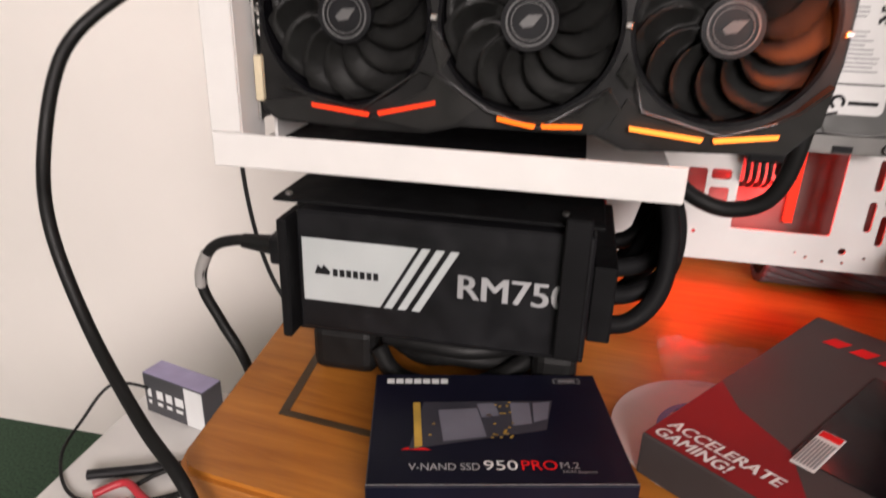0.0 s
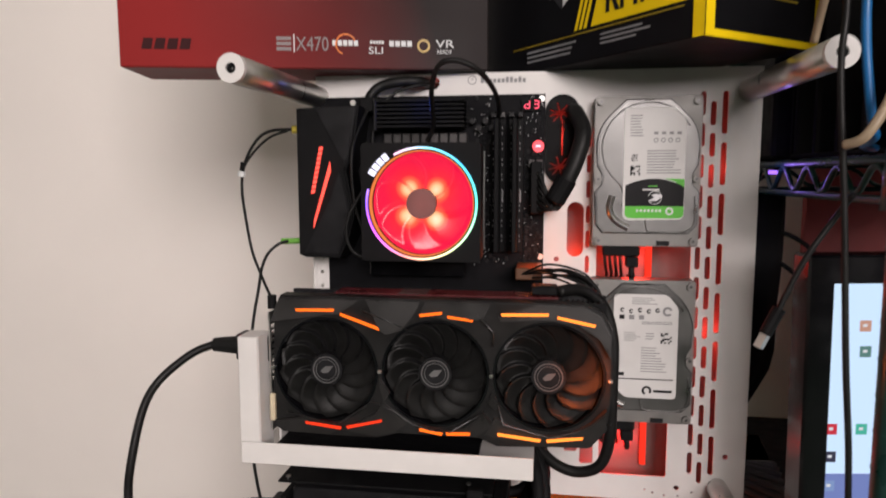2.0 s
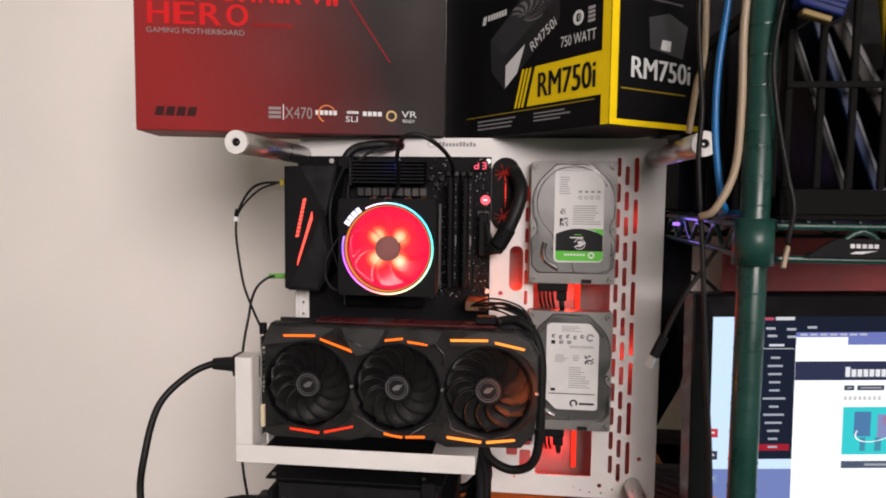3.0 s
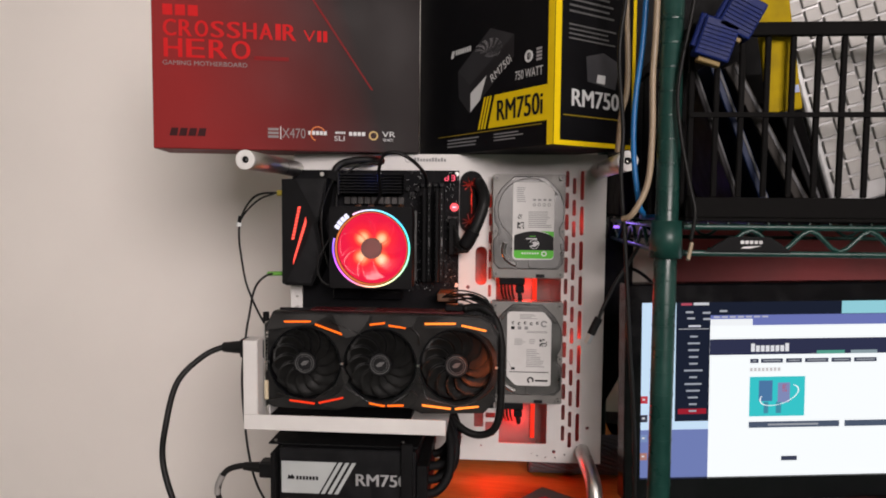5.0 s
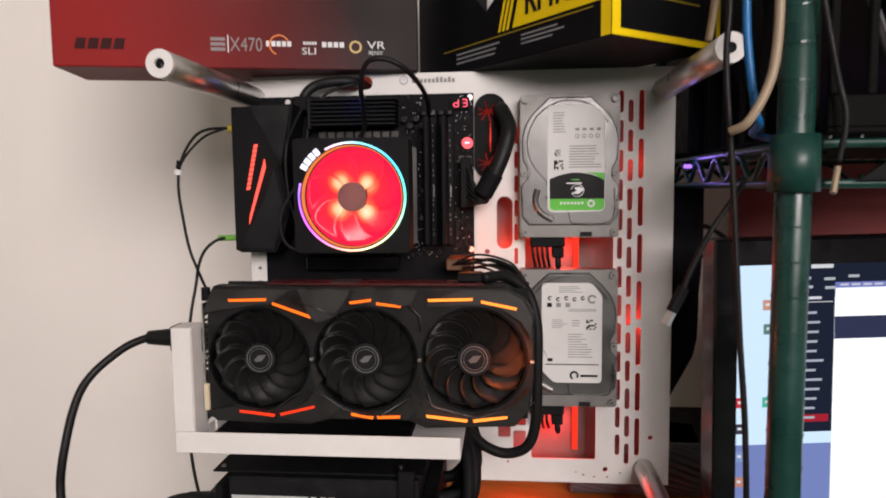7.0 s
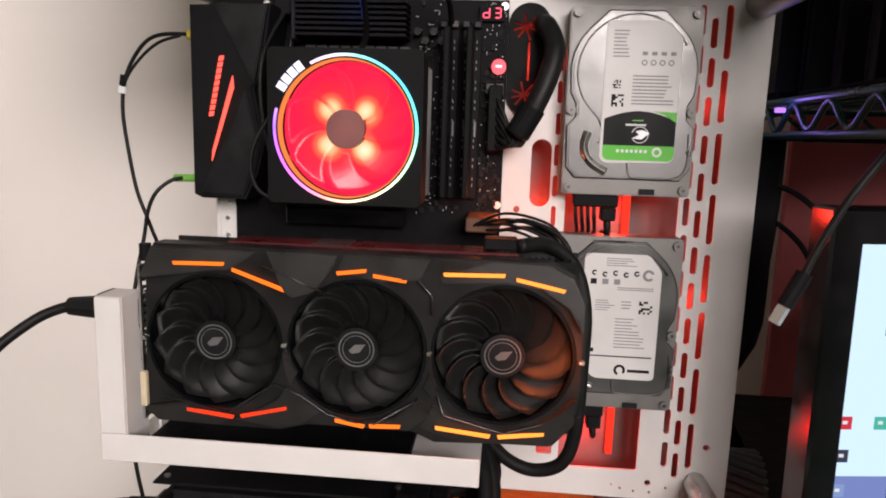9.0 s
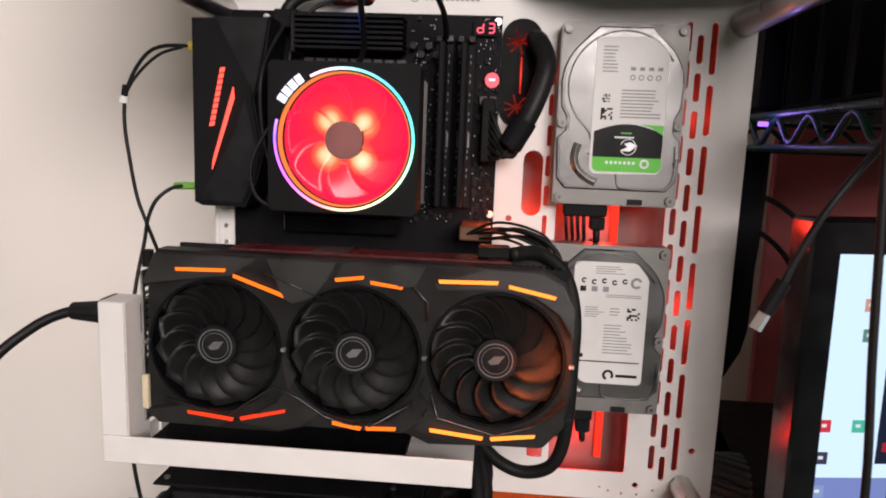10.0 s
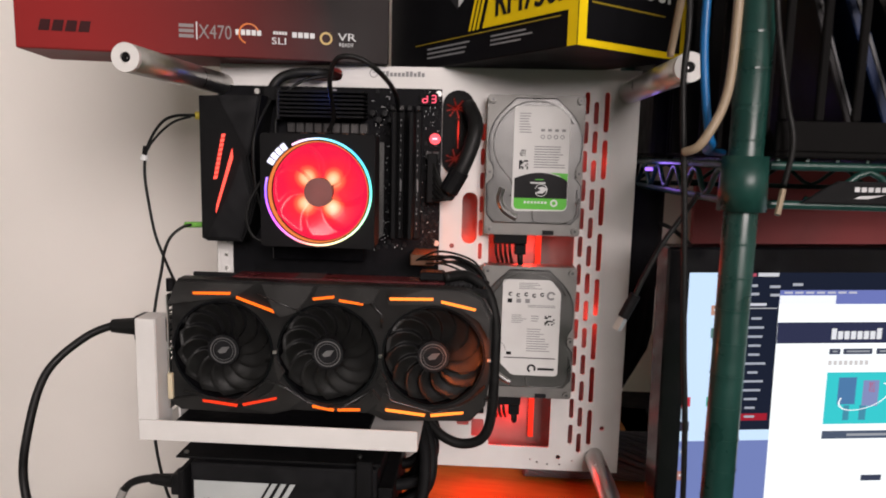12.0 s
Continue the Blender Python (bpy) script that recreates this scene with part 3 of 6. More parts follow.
def fan_light():
    """Clear fan plastic lit from four lamps round the hub: hot near them, deep red further out."""
    m = bpy.data.materials.new("lit_red_plastic")
    m.use_nodes = True
    t = m.node_tree
    b = t.nodes["Principled BSDF"]
    b.inputs["Base Color"].default_value = (0.16, 0.008, 0.01, 1)
    b.inputs["Roughness"].default_value = 0.25
    co = t.nodes.new("ShaderNodeTexCoord")
    low = None
    for a in (42, 132, 222, 312):
        p = (FX + 0.018 * math.cos(radians(a)), FY + 0.008, FZ + 0.018 * math.sin(radians(a)))
        d = t.nodes.new("ShaderNodeVectorMath")
        d.operation = "DISTANCE"
        d.inputs[1].default_value = p
        t.links.new(co.outputs["Object"], d.inputs[0])
        if low is None:
            low = d.outputs["Value"]
        else:
            mn = t.nodes.new("ShaderNodeMath")
            mn.operation = "SMOOTH_MIN"
            mn.inputs[2].default_value = 0.01
            t.links.new(low, mn.inputs[0])
            t.links.new(d.outputs["Value"], mn.inputs[1])
            low = mn.outputs[0]
    mr = t.nodes.new("ShaderNodeMapRange")
    mr.inputs[1].default_value, mr.inputs[2].default_value = 0.0, 0.024
    t.links.new(low, mr.inputs[0])
    ramp = t.nodes.new("ShaderNodeValToRGB")
    stops = ((0.0, (1.0, 0.86, 0.60)), (0.20, (1.0, 0.60, 0.30)), (0.36, (1.0, 0.15, 0.07)), (0.52, (0.92, 0.022, 0.045)), (1.0, (0.78, 0.010, 0.060)))
    while len(ramp.color_ramp.elements) < len(stops):
        ramp.color_ramp.elements.new(0.5)
    for el, (p, c) in zip(ramp.color_ramp.elements, stops):
        el.position, el.color = p, (*c, 1)
    t.links.new(mr.outputs[0], ramp.inputs[0])
    t.links.new(ramp.outputs[0], b.inputs["Emission Color"])
    b.inputs["Emission Strength"].default_value = 1.12
    return m


FANLIGHT = fan_light()
bm = bmesh.new()
ring(bm, FX, FZ, 0.0492, 0.0508, FY + 0.0005, FY + 0.0029, 80, -195, 119)
part("light_ring", bm, ring_light(), cooler, "rainbow-lit ring")
bm = bmesh.new()
ring(bm, FX, FZ, 0.0479, 0.0490, FY + 0.0012, FY + 0.0029, 72)
part("inner_rim", bm, GLOSS, cooler)
# Emission on this rim imitates fan light reflected off the frame.
bm = bmesh.new()
ring(bm, FX, FZ, 0.0470, 0.0478, FY + 0.0015, FY + 0.010, 72)
part("rim_glow", bm, glow("orange_rim_glow", (1.0, 0.26, 0.07), 1.0), cooler, "rim given an orange glow for reflected fan light")
bm = bmesh.new()
ring(bm, FX, FZ, 0.001, 0.0469, FY + 0.014, FY + 0.020, 64)
part("fan_backing", bm, FANLIGHT, cooler, "lit red backing")


def fan_blades(parent, material, cx, cz, r0, r1, y0, y1, n, sweep, width, rows=8):
    for i in range(n):
        b2 = bmesh.new()
        g = []
        for j in range(rows + 1):
            u = j / rows
            r = r0 + (r1 - r0) * u
            lead = sweep * u * u
            w = width * (1 + 0.12 * u)
            line = []
            for k in range(6):
                v = k / 5
                a = radians(360 * i / n + lead + w * (v - 0.5))
                line.append(b2.verts.new((cx + r * math.cos(a), y0 + (y1 - y0) * (v ** 0.8) * (0.75 + 0.25 * u), cz + r * math.sin(a))))
            g.append(line)
        for a, b in zip(g, g[1:]):
            for k in range(5):
                b2.faces.new((a[k], a[k + 1], b[k + 1], b[k])).smooth = True
        bmesh.ops.solidify(b2, geom=b2.faces[:], thickness=0.0007)
        part("blade", b2, material, parent)


bm = bmesh.new()
ring(bm, FX, FZ, 0.0002, 0.0135, FY + 0.002, FY + 0.018, 36)
fan_hub = part("fan", bm, surface("hub_grey", (0.10, 0.06, 0.06), 0.45), cooler, "dull grey fan hub with lit red blades")
fan_blades(fan_hub, FANLIGHT, FX, FZ, 0.0137, 0.0450, FY + 0.004, FY + 0.0132, 7, 26, 46)
# maker's mark on the ring: a slanted lit block with gaps
bm = bmesh.new()
for i in range(4):
    a = 148 - i * 6.6
    c, s = math.cos(radians(a)), math.sin(radians(a))
    m = Matrix.Translation((FX + 0.0525 * c, 0, FZ + 0.0525 * s)) @ Matrix.Rotation(radians(-(a - 90)), 4, "Y")
    b2 = B(-0.0024, 0.0024, FY + 0.0006, FY + 0.0028, -0.0032, 0.0032)
    merge(bm, b2, m)
part("lit_badge", bm, LEDWHITE, cooler, "glowing white badge")
point_lamp("cooler_fan_light", (FX, FY - 0.012, FZ), 0.05, (1.0, 0.12, 0.06), 0.03)

# ---- the graphics card ----
GY = -0.170
gpu = thing("graphics_card", pose(0, 0, 0), "large black three-fan graphics card with angular shroud and glowing strips", "graphics card")
outline = [(-0.0815, 0.905), (-0.078, 1.010), (-0.072, 1.0215), (0.085, 1.0205), (0.185, 1.0195), (0.200, 1.013), (0.2085, 0.998), (0.2085, 0.945), (0.205, 0.915), (0.192, 0.9), (0.115, 0.897), (0.100, 0.9035), (0.03, 0.9035), (0.012, 0.8985), (-0.030, 0.8985), (-0.072, 0.9)]
plate = prism(bmesh.new(), outline, GY + 0.004, GY + 0.020, 0.0015)
FANS = ((-0.032, 0.9570), (0.063, 0.9575), (0.1575, 0.9585))
holes = bmesh.new()
for x, z in FANS:
    prism(holes, arc(x, z, 0.0462, 0, 355, 71), GY - 0.02, GY + 0.05)
part("shroud", cut(plate, holes), SHROUD, gpu, "angular dark grey plastic shroud")
body = bmesh.new()
box(body, -0.078, 0.204, GY + 0.0205, GY + 0.0225, 0.902, 1.018)
part("heat_sink_base", body, MATTE, gpu)
fins = bmesh.new()
for i in range(62):
    x = -0.074 + i * 0.0045
    box(fins, x, x + 0.0005, GY + 0.023, GY + 0.050, 0.904, 1.016)
tagged(part("cooling_block", fins, ALU, gpu, "thin aluminium cooling fins"), kind="stuff")
part("back_plate", B(-0.078, 0.206, GY + 0.0505, GY + 0.053, 0.901, 1.0195, 0.0008), BLACK, gpu)
bm = bmesh.new()
box(bm, -0.03, 0.165, GY + 0.0235, GY + 0.050, 1.0195, 1.0215, 0.0005)
part("top_rail", bm, surface("dark_red_trim", (0.06, 0.012, 0.014), 0.3), gpu, "dark red-tinted top edge")
bm = bmesh.new()
for i in range(9):
    box(bm, 0.028 + i * 0.0028, 0.0295 + i * 0.0028, GY + 0.0225, GY + 0.05, 1.0216, 1.0222)
part("vent_grille", bm, CHIP, gpu)
# raised facets between and round the fans
for pts in (
    [(-0.079, 0.999), (-0.072, 1.0195), (0.000, 1.0195), (-0.020, 1.0065), (-0.032, 1.0055)],
    [(0.004, 1.0195), (0.052, 1.0195), (0.044, 1.0060), (0.036, 0.9950), (0.022, 0.9905), (0.016, 0.9945)],
    [(0.055, 1.0195), (0.110, 1.0195), (0.104, 1.006), (0.080, 1.0035), (0.063, 1.0060), (0.049, 1.006)],
    [(0.112, 1.0195), (0.184, 1.0185), (0.199, 1.011), (0.2065, 0.996), (0.206, 0.978), (0.197, 0.993), (0.180, 1.0035), (0.157, 1.0065), (0.118, 1.0035)],
    [(-0.079, 0.911), (-0.071, 0.9015), (-0.030, 0.900), (-0.020, 0.9055), (-0.032, 0.909), (-0.052, 0.916)],
    [(-0.018, 0.9055), (0.012, 0.900), (0.028, 0.905), (0.041, 0.915), (0.018, 0.931), (0.012, 0.922), (-0.008, 0.910)],
    [(0.044, 0.914), (0.058, 0.905), (0.098, 0.905), (0.112, 0.918), (0.104, 0.928), (0.089, 0.914), (0.063, 0.9085), (0.05, 0.911)],
    [(0.104, 0.9035), (0.116, 0.8985), (0.190, 0.9015), (0.203, 0.9165), (0.204, 0.935), (0.192, 0.9225), (0.175, 0.912), (0.157, 0.909), (0.125, 0.917), (0.114, 0.9235)],
    [(0.0185, 0.9300), (0.0245, 0.940), (0.0155, 0.9535), (0.0155, 0.945)],
    [(0.1075, 0.935), (0.1135, 0.928), (0.1185, 0.932), (0.1115, 0.945)],
):
    cx, cz = sum(p[0] for p in pts) / len(pts), sum(p[1] for p in pts) / len(pts)
    part("facet", prism(bmesh.new(), pts, GY + 0.0003, GY + 0.0042, 0.0009, (0.05 if cx < 0.063 else -0.05, 0.16 if cz > 0.957 else -0.16)), FACET, gpu)


def strip(x0, z0, x1, z1, material, w=0.00145, y=GY - 0.0011):
    d = Vector((x1 - x0, z1 - z0)).normalized() * w
    n = Vector((-d.y, d.x)) * 0.75
    pts = [(x0 - n.x, z0 - n.y), (x1 - n.x - d.x * 0.4, z1 - n.y), (x1 + n.x, z1 + n.y), (x0 + n.x - d.x * 0.4, z0 + n.y)]
    part("light_strip", prism(bmesh.new(), pts, y, y + 0.0014), material, gpu, "glowing strip")


for s in (
    (-0.0560, 1.0098, -0.0225, 1.0105, LEDORANGE), (-0.0170, 1.0072, 0.0175, 0.9952, LEDORANGE),
    (0.0513, 1.0080, 0.0700, 1.0105, LEDORANGE), (0.0746, 1.0075, 0.0957, 1.0050, LEDORANGE),
    (0.1190, 1.0105, 0.1570, 1.0115, LEDAMBER), (0.1640, 1.0095, 0.1940, 1.0035, LEDAMBER),
    (-0.0496, 0.9110, -0.0180, 0.9075, LEDRED), (-0.0127, 0.9085, 0.0180, 0.9160, LEDRED),
    (0.0506, 0.9100, 0.0700, 0.9070, LEDORANGE), (0.0735, 0.9075, 0.0936, 0.9085, LEDORANGE),
    (0.1165, 0.9095, 0.1517, 0.9060, LEDAMBER), (0.1570, 0.9060, 0.1860, 0.9100, LEDAMBER),
):
    strip(*s)
# Thin chrome lines modelled in place of highlights along the shroud's V-shaped edges.
for line in (
    ((-0.0666, 0.9197), (-0.0226, 0.9100), (0.0096, 0.9323), (0.0272, 0.9255), (0.0448, 0.9139), (0.0722, 0.9065), (0.1055, 0.9280)),
    ((0.1165, 0.9340), (0.1210, 0.9180), (0.1600, 0.9085), (0.1924, 0.9190), (0.2085, 0.9235)),
    ((0.0018, 1.0110), (0.0409, 0.9955), (0.0270, 0.9820)), ((0.0990, 1.0100), (0.1120, 0.9960), (0.1120, 0.9840))):
    part("edge_highlight", tube(bmesh.new(), [(x, GY - 0.0004, z) for x, z in line], 0.0007, 6, 1), DARKCHROME, gpu, "thin dark chrome line in place of an edge highlight")
for x, z in FANS:
    bm = bmesh.new()
    ring(bm, x, z, 0.0440, 0.0460, GY + 0.0036, GY + 0.0195, 72)
    part("fan_rim", bm, GLOSS, gpu)
    bm = bmesh.new()
    ring(bm, x, z, 0.0001, 0.0142, GY + 0.0045, GY + 0.017, 40)
    fan = part("fan", bm, BLACK, gpu, "black plastic fan")
    fan_blades(fan, BLADE, x, z, 0.0143, 0.0434, GY + 0.006, GY + 0.016, 13, 34, 26, 6)
    bm = bmesh.new()
    ring(bm, x, z, 0.0110, 0.0118, GY + 0.0038, GY + 0.0044, 36)
    ring(bm, x, z, 0.0088, 0.0092, GY + 0.0038, GY + 0.0044, 36)
    part("hub_ring", bm, HUBGREY, fan)
    bm = bmesh.new()
    prism(bm, [(x - 0.005, z - 0.001), (x - 0.001, z + 0.003), (x + 0.006, z + 0.0035), (x + 0.002, z - 0.002), (x - 0.003, z - 0.003)], GY + 0.0038, GY + 0.0044)
    part("hub_badge", bm, HUBGREY, fan)
for x in (-0.0795, 0.0155, 0.1105, 0.2070):
    part("clip", B(x - 0.0016, x + 0.0016, GY + 0.0010, GY + 0.0042, 0.9565, 0.9590, 0.0004), STEEL, gpu, "small bright metal clip")
# Added lamp in front of the third fan to give it an orange glow.
point_lamp("card_glow_lamp", (0.192, GY - 0.006, 0.962), 0.16, (1.0, 0.17, 0.03), 0.008)
point_lamp("board_edge_led", (0.147, -0.045, 1.048), 0.05, (1.0, 0.16, 0.03), 0.004)
point_lamp("board_blue_led", (0.028, -0.050, 1.190), 0.014, (0.08, 0.16, 1.0), 0.01)
# slot bracket with vents, ports and a pale connector
bm = bmesh.new()
vents = bmesh.new()
for i in range(10):
    box(vents, -0.09, -0.07, GY + 0.008, GY + 0.018, 0.9445 + i * 0.0052, 0.9475 + i * 0.0052)
    box(vents, -0.09, -0.07, GY + 0.022, GY + 0.040, 0.9445 + i * 0.0052, 0.9475 + i * 0.0052)
part("slot_bracket", cut(B(-0.0838, -0.0823, GY + 0.005, GY + 0.056, 0.900, 1.006), vents), STEEL, gpu, "vented steel bracket")
part("video_port", B(-0.082, -0.0775, GY - 0.001, GY + 0.003, 0.911, 0.935, 0.0006), surface("pale_connector", (0.50, 0.43, 0.30), 0.5), gpu, "pale connector block")
bm.free()
part("bracket_screw", rod(bmesh.new(), (-0.086, GY + 0.02, 1.0065), (-0.086, GY + 0.02, 1.018), 0.004, 14), MATTE, gpu)

# ---- hard drives ----


def cover_outline(w, h):
    """Pressed lid of a hard drive: a round platter end, waists at the middle screws and cut corners."""
    left = [(0.010, 0.014), (0.003, 0.022), (0.002, 0.054), (0.0085, 0.061), (0.0085, 0.072), (0.004, 0.080)]
    left += [(w * 0.5 - 0.0480 * math.cos(a), 0.097 + 0.0465 * math.sin(a)) for a in (0.05 + 0.13 * k for k in range(7))]
    top = [(0.030, 0.1425), (w - 0.030, 0.1425)]
    return left + top + [(w - x, z) for x, z in reversed(left)]


def hard_drive(z0, green):
    x0, w, h = 0.2, 0.1016, 0.147
    d = thing("hard_drive", pose(x0, -0.0025, z0), ("silver hard drive with a white, black and green label" if green else "silver hard drive with a plain white label"), "hard drive", "hard drives on the panel")
    part("drive_body", prism(bmesh.new(), rounded(0, w, 0, h, 0.003, 3), -0.0205, 0, 0.0008), CASTING, d, "grey cast body")
    lid = cover_outline(w, h)
    part("top_cover", prism(bmesh.new(), lid, -0.0240, -0.0206, 0.0014), ALU, d, "pressed aluminium cover")
    mx, mz = w / 2, 0.078
    seam = [(mx + (x - mx) * 1.012, -0.0208, mz + (z - mz) * 1.009) for x, z in lid]
    part("cover_seam", tube(bmesh.new(), seam + seam[:1], 0.0008, 6, 1), DARKCHROME, d, "dark seam round the cover")
    for dx, dz in ((0.0055, 0.0055), (w - 0.0055, 0.0055), (0.0055, h - 0.0055), (w - 0.0055, h - 0.0055), (0.0042, 0.0665), (w - 0.0042, 0.0665)):
        bm = rod(bmesh.new(), (dx, -0.0200, dz), (dx, -0.0238, dz), 0.0036, 16)
        screw = part("screw", bm, CASTING, d)
        part("screw_socket", rod(bmesh.new(), (dx, -0.0230, dz), (dx, -0.0240, dz), 0.0015, 6), DARKCHROME, screw)
    # raised kidney channel, the platter step and the lower step
    kidney = [(0.018, 0.050), (0.0155, 0.040), (0.0175, 0.031), (0.0245, 0.0235), (0.034, 0.0185)]
    part("pressed_channel", tube(bmesh.new(), [(x, -0.0236, z) for x, z in kidney], 0.0034, 14), STEEL, d, "polished pressed channel")
    part("channel_floor", tube(bmesh.new(), [(x, -0.0256, z) for x, z in kidney], 0.0018, 10), ALU, d)
    rim = arc(w * 0.5, 0.097, 0.0435, 28, 218, 40)
    part("pressed_rim", tube(bmesh.new(), [(x, -0.0240, z) for x, z in rim] + [(0.026, -0.0240, 0.060), (0.028, -0.0240, 0.054)], 0.0007, 8, 1), ALU, d)
    part("pressed_rim", tube(bmesh.new(), [(0.050, -0.0240, 0.027), (0.052, -0.0240, 0.017), (0.060, -0.0240, 0.0145), (0.086, -0.0240, 0.0150), (0.096, -0.0240, 0.024), (0.096, -0.0240, 0.050)], 0.0007, 8), ALU, d)
    rg = random.Random(2 if green else 3)
    if green:
        part("label", prism(bmesh.new(), arc(0.034, 0.032, 0.006, 180, 270, 4) + arc(0.081, 0.032, 0.005, 270, 360, 4) + [(0.086, 0.121), (0.0845, 0.1255), (0.0765, 0.1338), (0.073, 0.1355)] + arc(0.032, 0.1315, 0.004, 90, 180, 4), -0.0246, -0.0241), PAPER, d, "white printed paper label")
        y = -0.0248
        bm = flat(bmesh.new(), [(0.0302, 0.040)] + [(0.0858, 0.040), (0.0858, 0.0585)] + [(0.0858 - 0.0556 * i / 10, 0.0585 + 0.0085 * math.sin(math.pi * (i + 0.6) / 11.5)) for i in range(1, 11)], y)
        part("label_band", bm, DARKINK, d)
        bm = flat(bmesh.new(), [(0.0302, 0.040), (0.0302, 0.033)] + arc(0.035, 0.033, 0.0048, 180, 270, 4) + arc(0.081, 0.033, 0.0048, 270, 360, 4) + [(0.0858, 0.040)], y)
        part("label_band", bm, GREEN, d)
        bm = flat(bmesh.new(), [(0.0858, 0.0586), (0.0858, 0.0665), (0.067, 0.0672), (0.076, 0.0645)], y)
        part("label_band", bm, GREEN, d)
        part("label_title", bars(bmesh.new(), 0.047, 0.069, 0.0555, 0.058, y - 0.0003, 1, rg), WHITEPRINT, d)
        part("label_title", bars(bmesh.new(), 0.052, 0.064, 0.0592, 0.0608, y - 0.0003, 1, rg), GREEN, d)
        part("label_emblem", ring(bmesh.new(), 0.0585, 0.0485, 0.0060, 0.0066, y - 0.0004, y - 0.0002, 24, -150, 165), WHITEPRINT, d)
        part("label_emblem", flat(bmesh.new(), [(0.052, 0.0455), (0.060, 0.0450), (0.066, 0.0500), (0.060, 0.0525), (0.055, 0.0512), (0.058, 0.0485)], y - 0.0003), SILVER, d)
        for i in range(7):
            part("label_sign", flat(bmesh.new(), rect(0.041 + i * 0.0036, 0.0432 + i * 0.0036, 0.0345, 0.0368), y - 0.0003), WHITEPRINT, d)
        part("label_ring", ring(bmesh.new(), 0.0725, 0.0352, 0.0022, 0.0038, y - 0.0004, y - 0.0002, 18), WHITEPRINT, d)
        bm = bmesh.new()
        bars(bm, 0.050, 0.083, 0.072, 0.096, y, 9, rg, 0.62)
        bars(bm, 0.0335, 0.047, 0.108, 0.130, y, 8, rg, 0.65)
        for i in range(4):
            ring(bm, 0.058 + i * 0.0068, 0.104, 0.0014, 0.0023, y - 0.0001, y + 0.0001, 14)
            flat(bm, rect(0.056 + i * 0.0072, 0.060 + i * 0.0072, 0.1095, 0.1122), y)
        part("label_print", bm, INK, d)
        bm = bmesh.new()
        for bx, bz, s in ((0.0345, 0.070, 0.0095), (0.0345, 0.084, 0.0065)):
            for i in range(6):
                for j in range(6):
                    if rg.random() < 0.55:
                        flat(bm, rect(bx + s * i / 6, bx + s * (i + 1) / 6, bz + s * j / 6, bz + s * (j + 1) / 6), y)
        part("label_code", bm, DARKINK, d)
    else:
        part("label", prism(bmesh.new(), [(0.0225, 0.040), (0.034, 0.0285), (0.038, 0.0272)] + arc(0.081, 0.0312, 0.004, 270, 360, 4) + [(0.085, 0.118), (0.0835, 0.122), (0.0755, 0.1318), (0.072, 0.1335)] + arc(0.0265, 0.1295, 0.004, 90, 180, 4), -0.0246, -0.0241), PAPER, d, "white printed paper label")
        y = -0.0248
        bm = flat(bmesh.new(), rect(0.0262, 0.0818, 0.0463, 0.0474), y)
        part("label_rule", bm, DARKINK, d)
        part("label_ring", ring(bmesh.new(), 0.0565, 0.0352, 0.0026, 0.0048, y - 0.0001, y + 0.0001, 20, -40, 250), DARKINK, d)
        part("label_title", bars(bmesh.new(), 0.063, 0.081, 0.0335, 0.0372, y, 1, rg, 0.3, 0), DARKINK, d)
        part("label_ring", ring(bmesh.new(), 0.0745, 0.1165, 0.0026, 0.0048, y - 0.0001, y + 0.0001, 20, 20, 320), INK, d)
        bm = bmesh.new()
        for i in range(6):
            for j in range(6):
                if rg.random() < 0.55:
                    flat(bm, rect(0.0685 + 0.0018 * i, 0.0703 + 0.0018 * i, 0.084 + 0.0018 * j, 0.0858 + 0.0018 * j), y)
        tagged(part("label_code", bm, DARKINK, d), kind="stuff")
        for i in range(5):
            part("label_sign", ring(bmesh.new(), 0.0310 + i * 0.0085, 0.1175 - 0.0012 * (i % 2), 0.0010, 0.0023, y - 0.0001, y + 0.0001, 12, 30, 300 + 12 * i), DARKINK, d)
        for i in range(3):
            part("label_sign", flat(bmesh.new(), rect(0.0280 + i * 0.0095, 0.0330 + i * 0.0095, 0.1080, 0.1125), y), (DARKINK, INK, INK)[i], d)
        part("label_sign", flat(bmesh.new(), rect(0.0285, 0.0340, 0.0500, 0.0535), y), DARKINK, d)
        bm = bmesh.new()
        bars(bm, 0.050, 0.081, 0.1035, 0.1068, y, 2, rg, 0.55, 0.5)
        bars(bm, 0.040, 0.067, 0.1235, 0.1312, y, 4, rg, 0.62, 0.4)
        bars(bm, 0.050, 0.081, 0.0545, 0.0815, y, 10, rg, 0.68, 0.6)
        bars(bm, 0.033, 0.050, 0.086, 0.096, y, 5, rg, 0.66, 0.4)
        bars(bm, 0.054, 0.064, 0.088, 0.096, y, 3, rg, 0.66, 0.3)
        part("label_print", bm, INK, d)
    bm = bmesh.new()
    box(bm, 0.062, 0.074, -0.0222, -0.0216, 0.0012, 0.0058)
    part("jumper_block", bm, DARKINK, d)
    return d


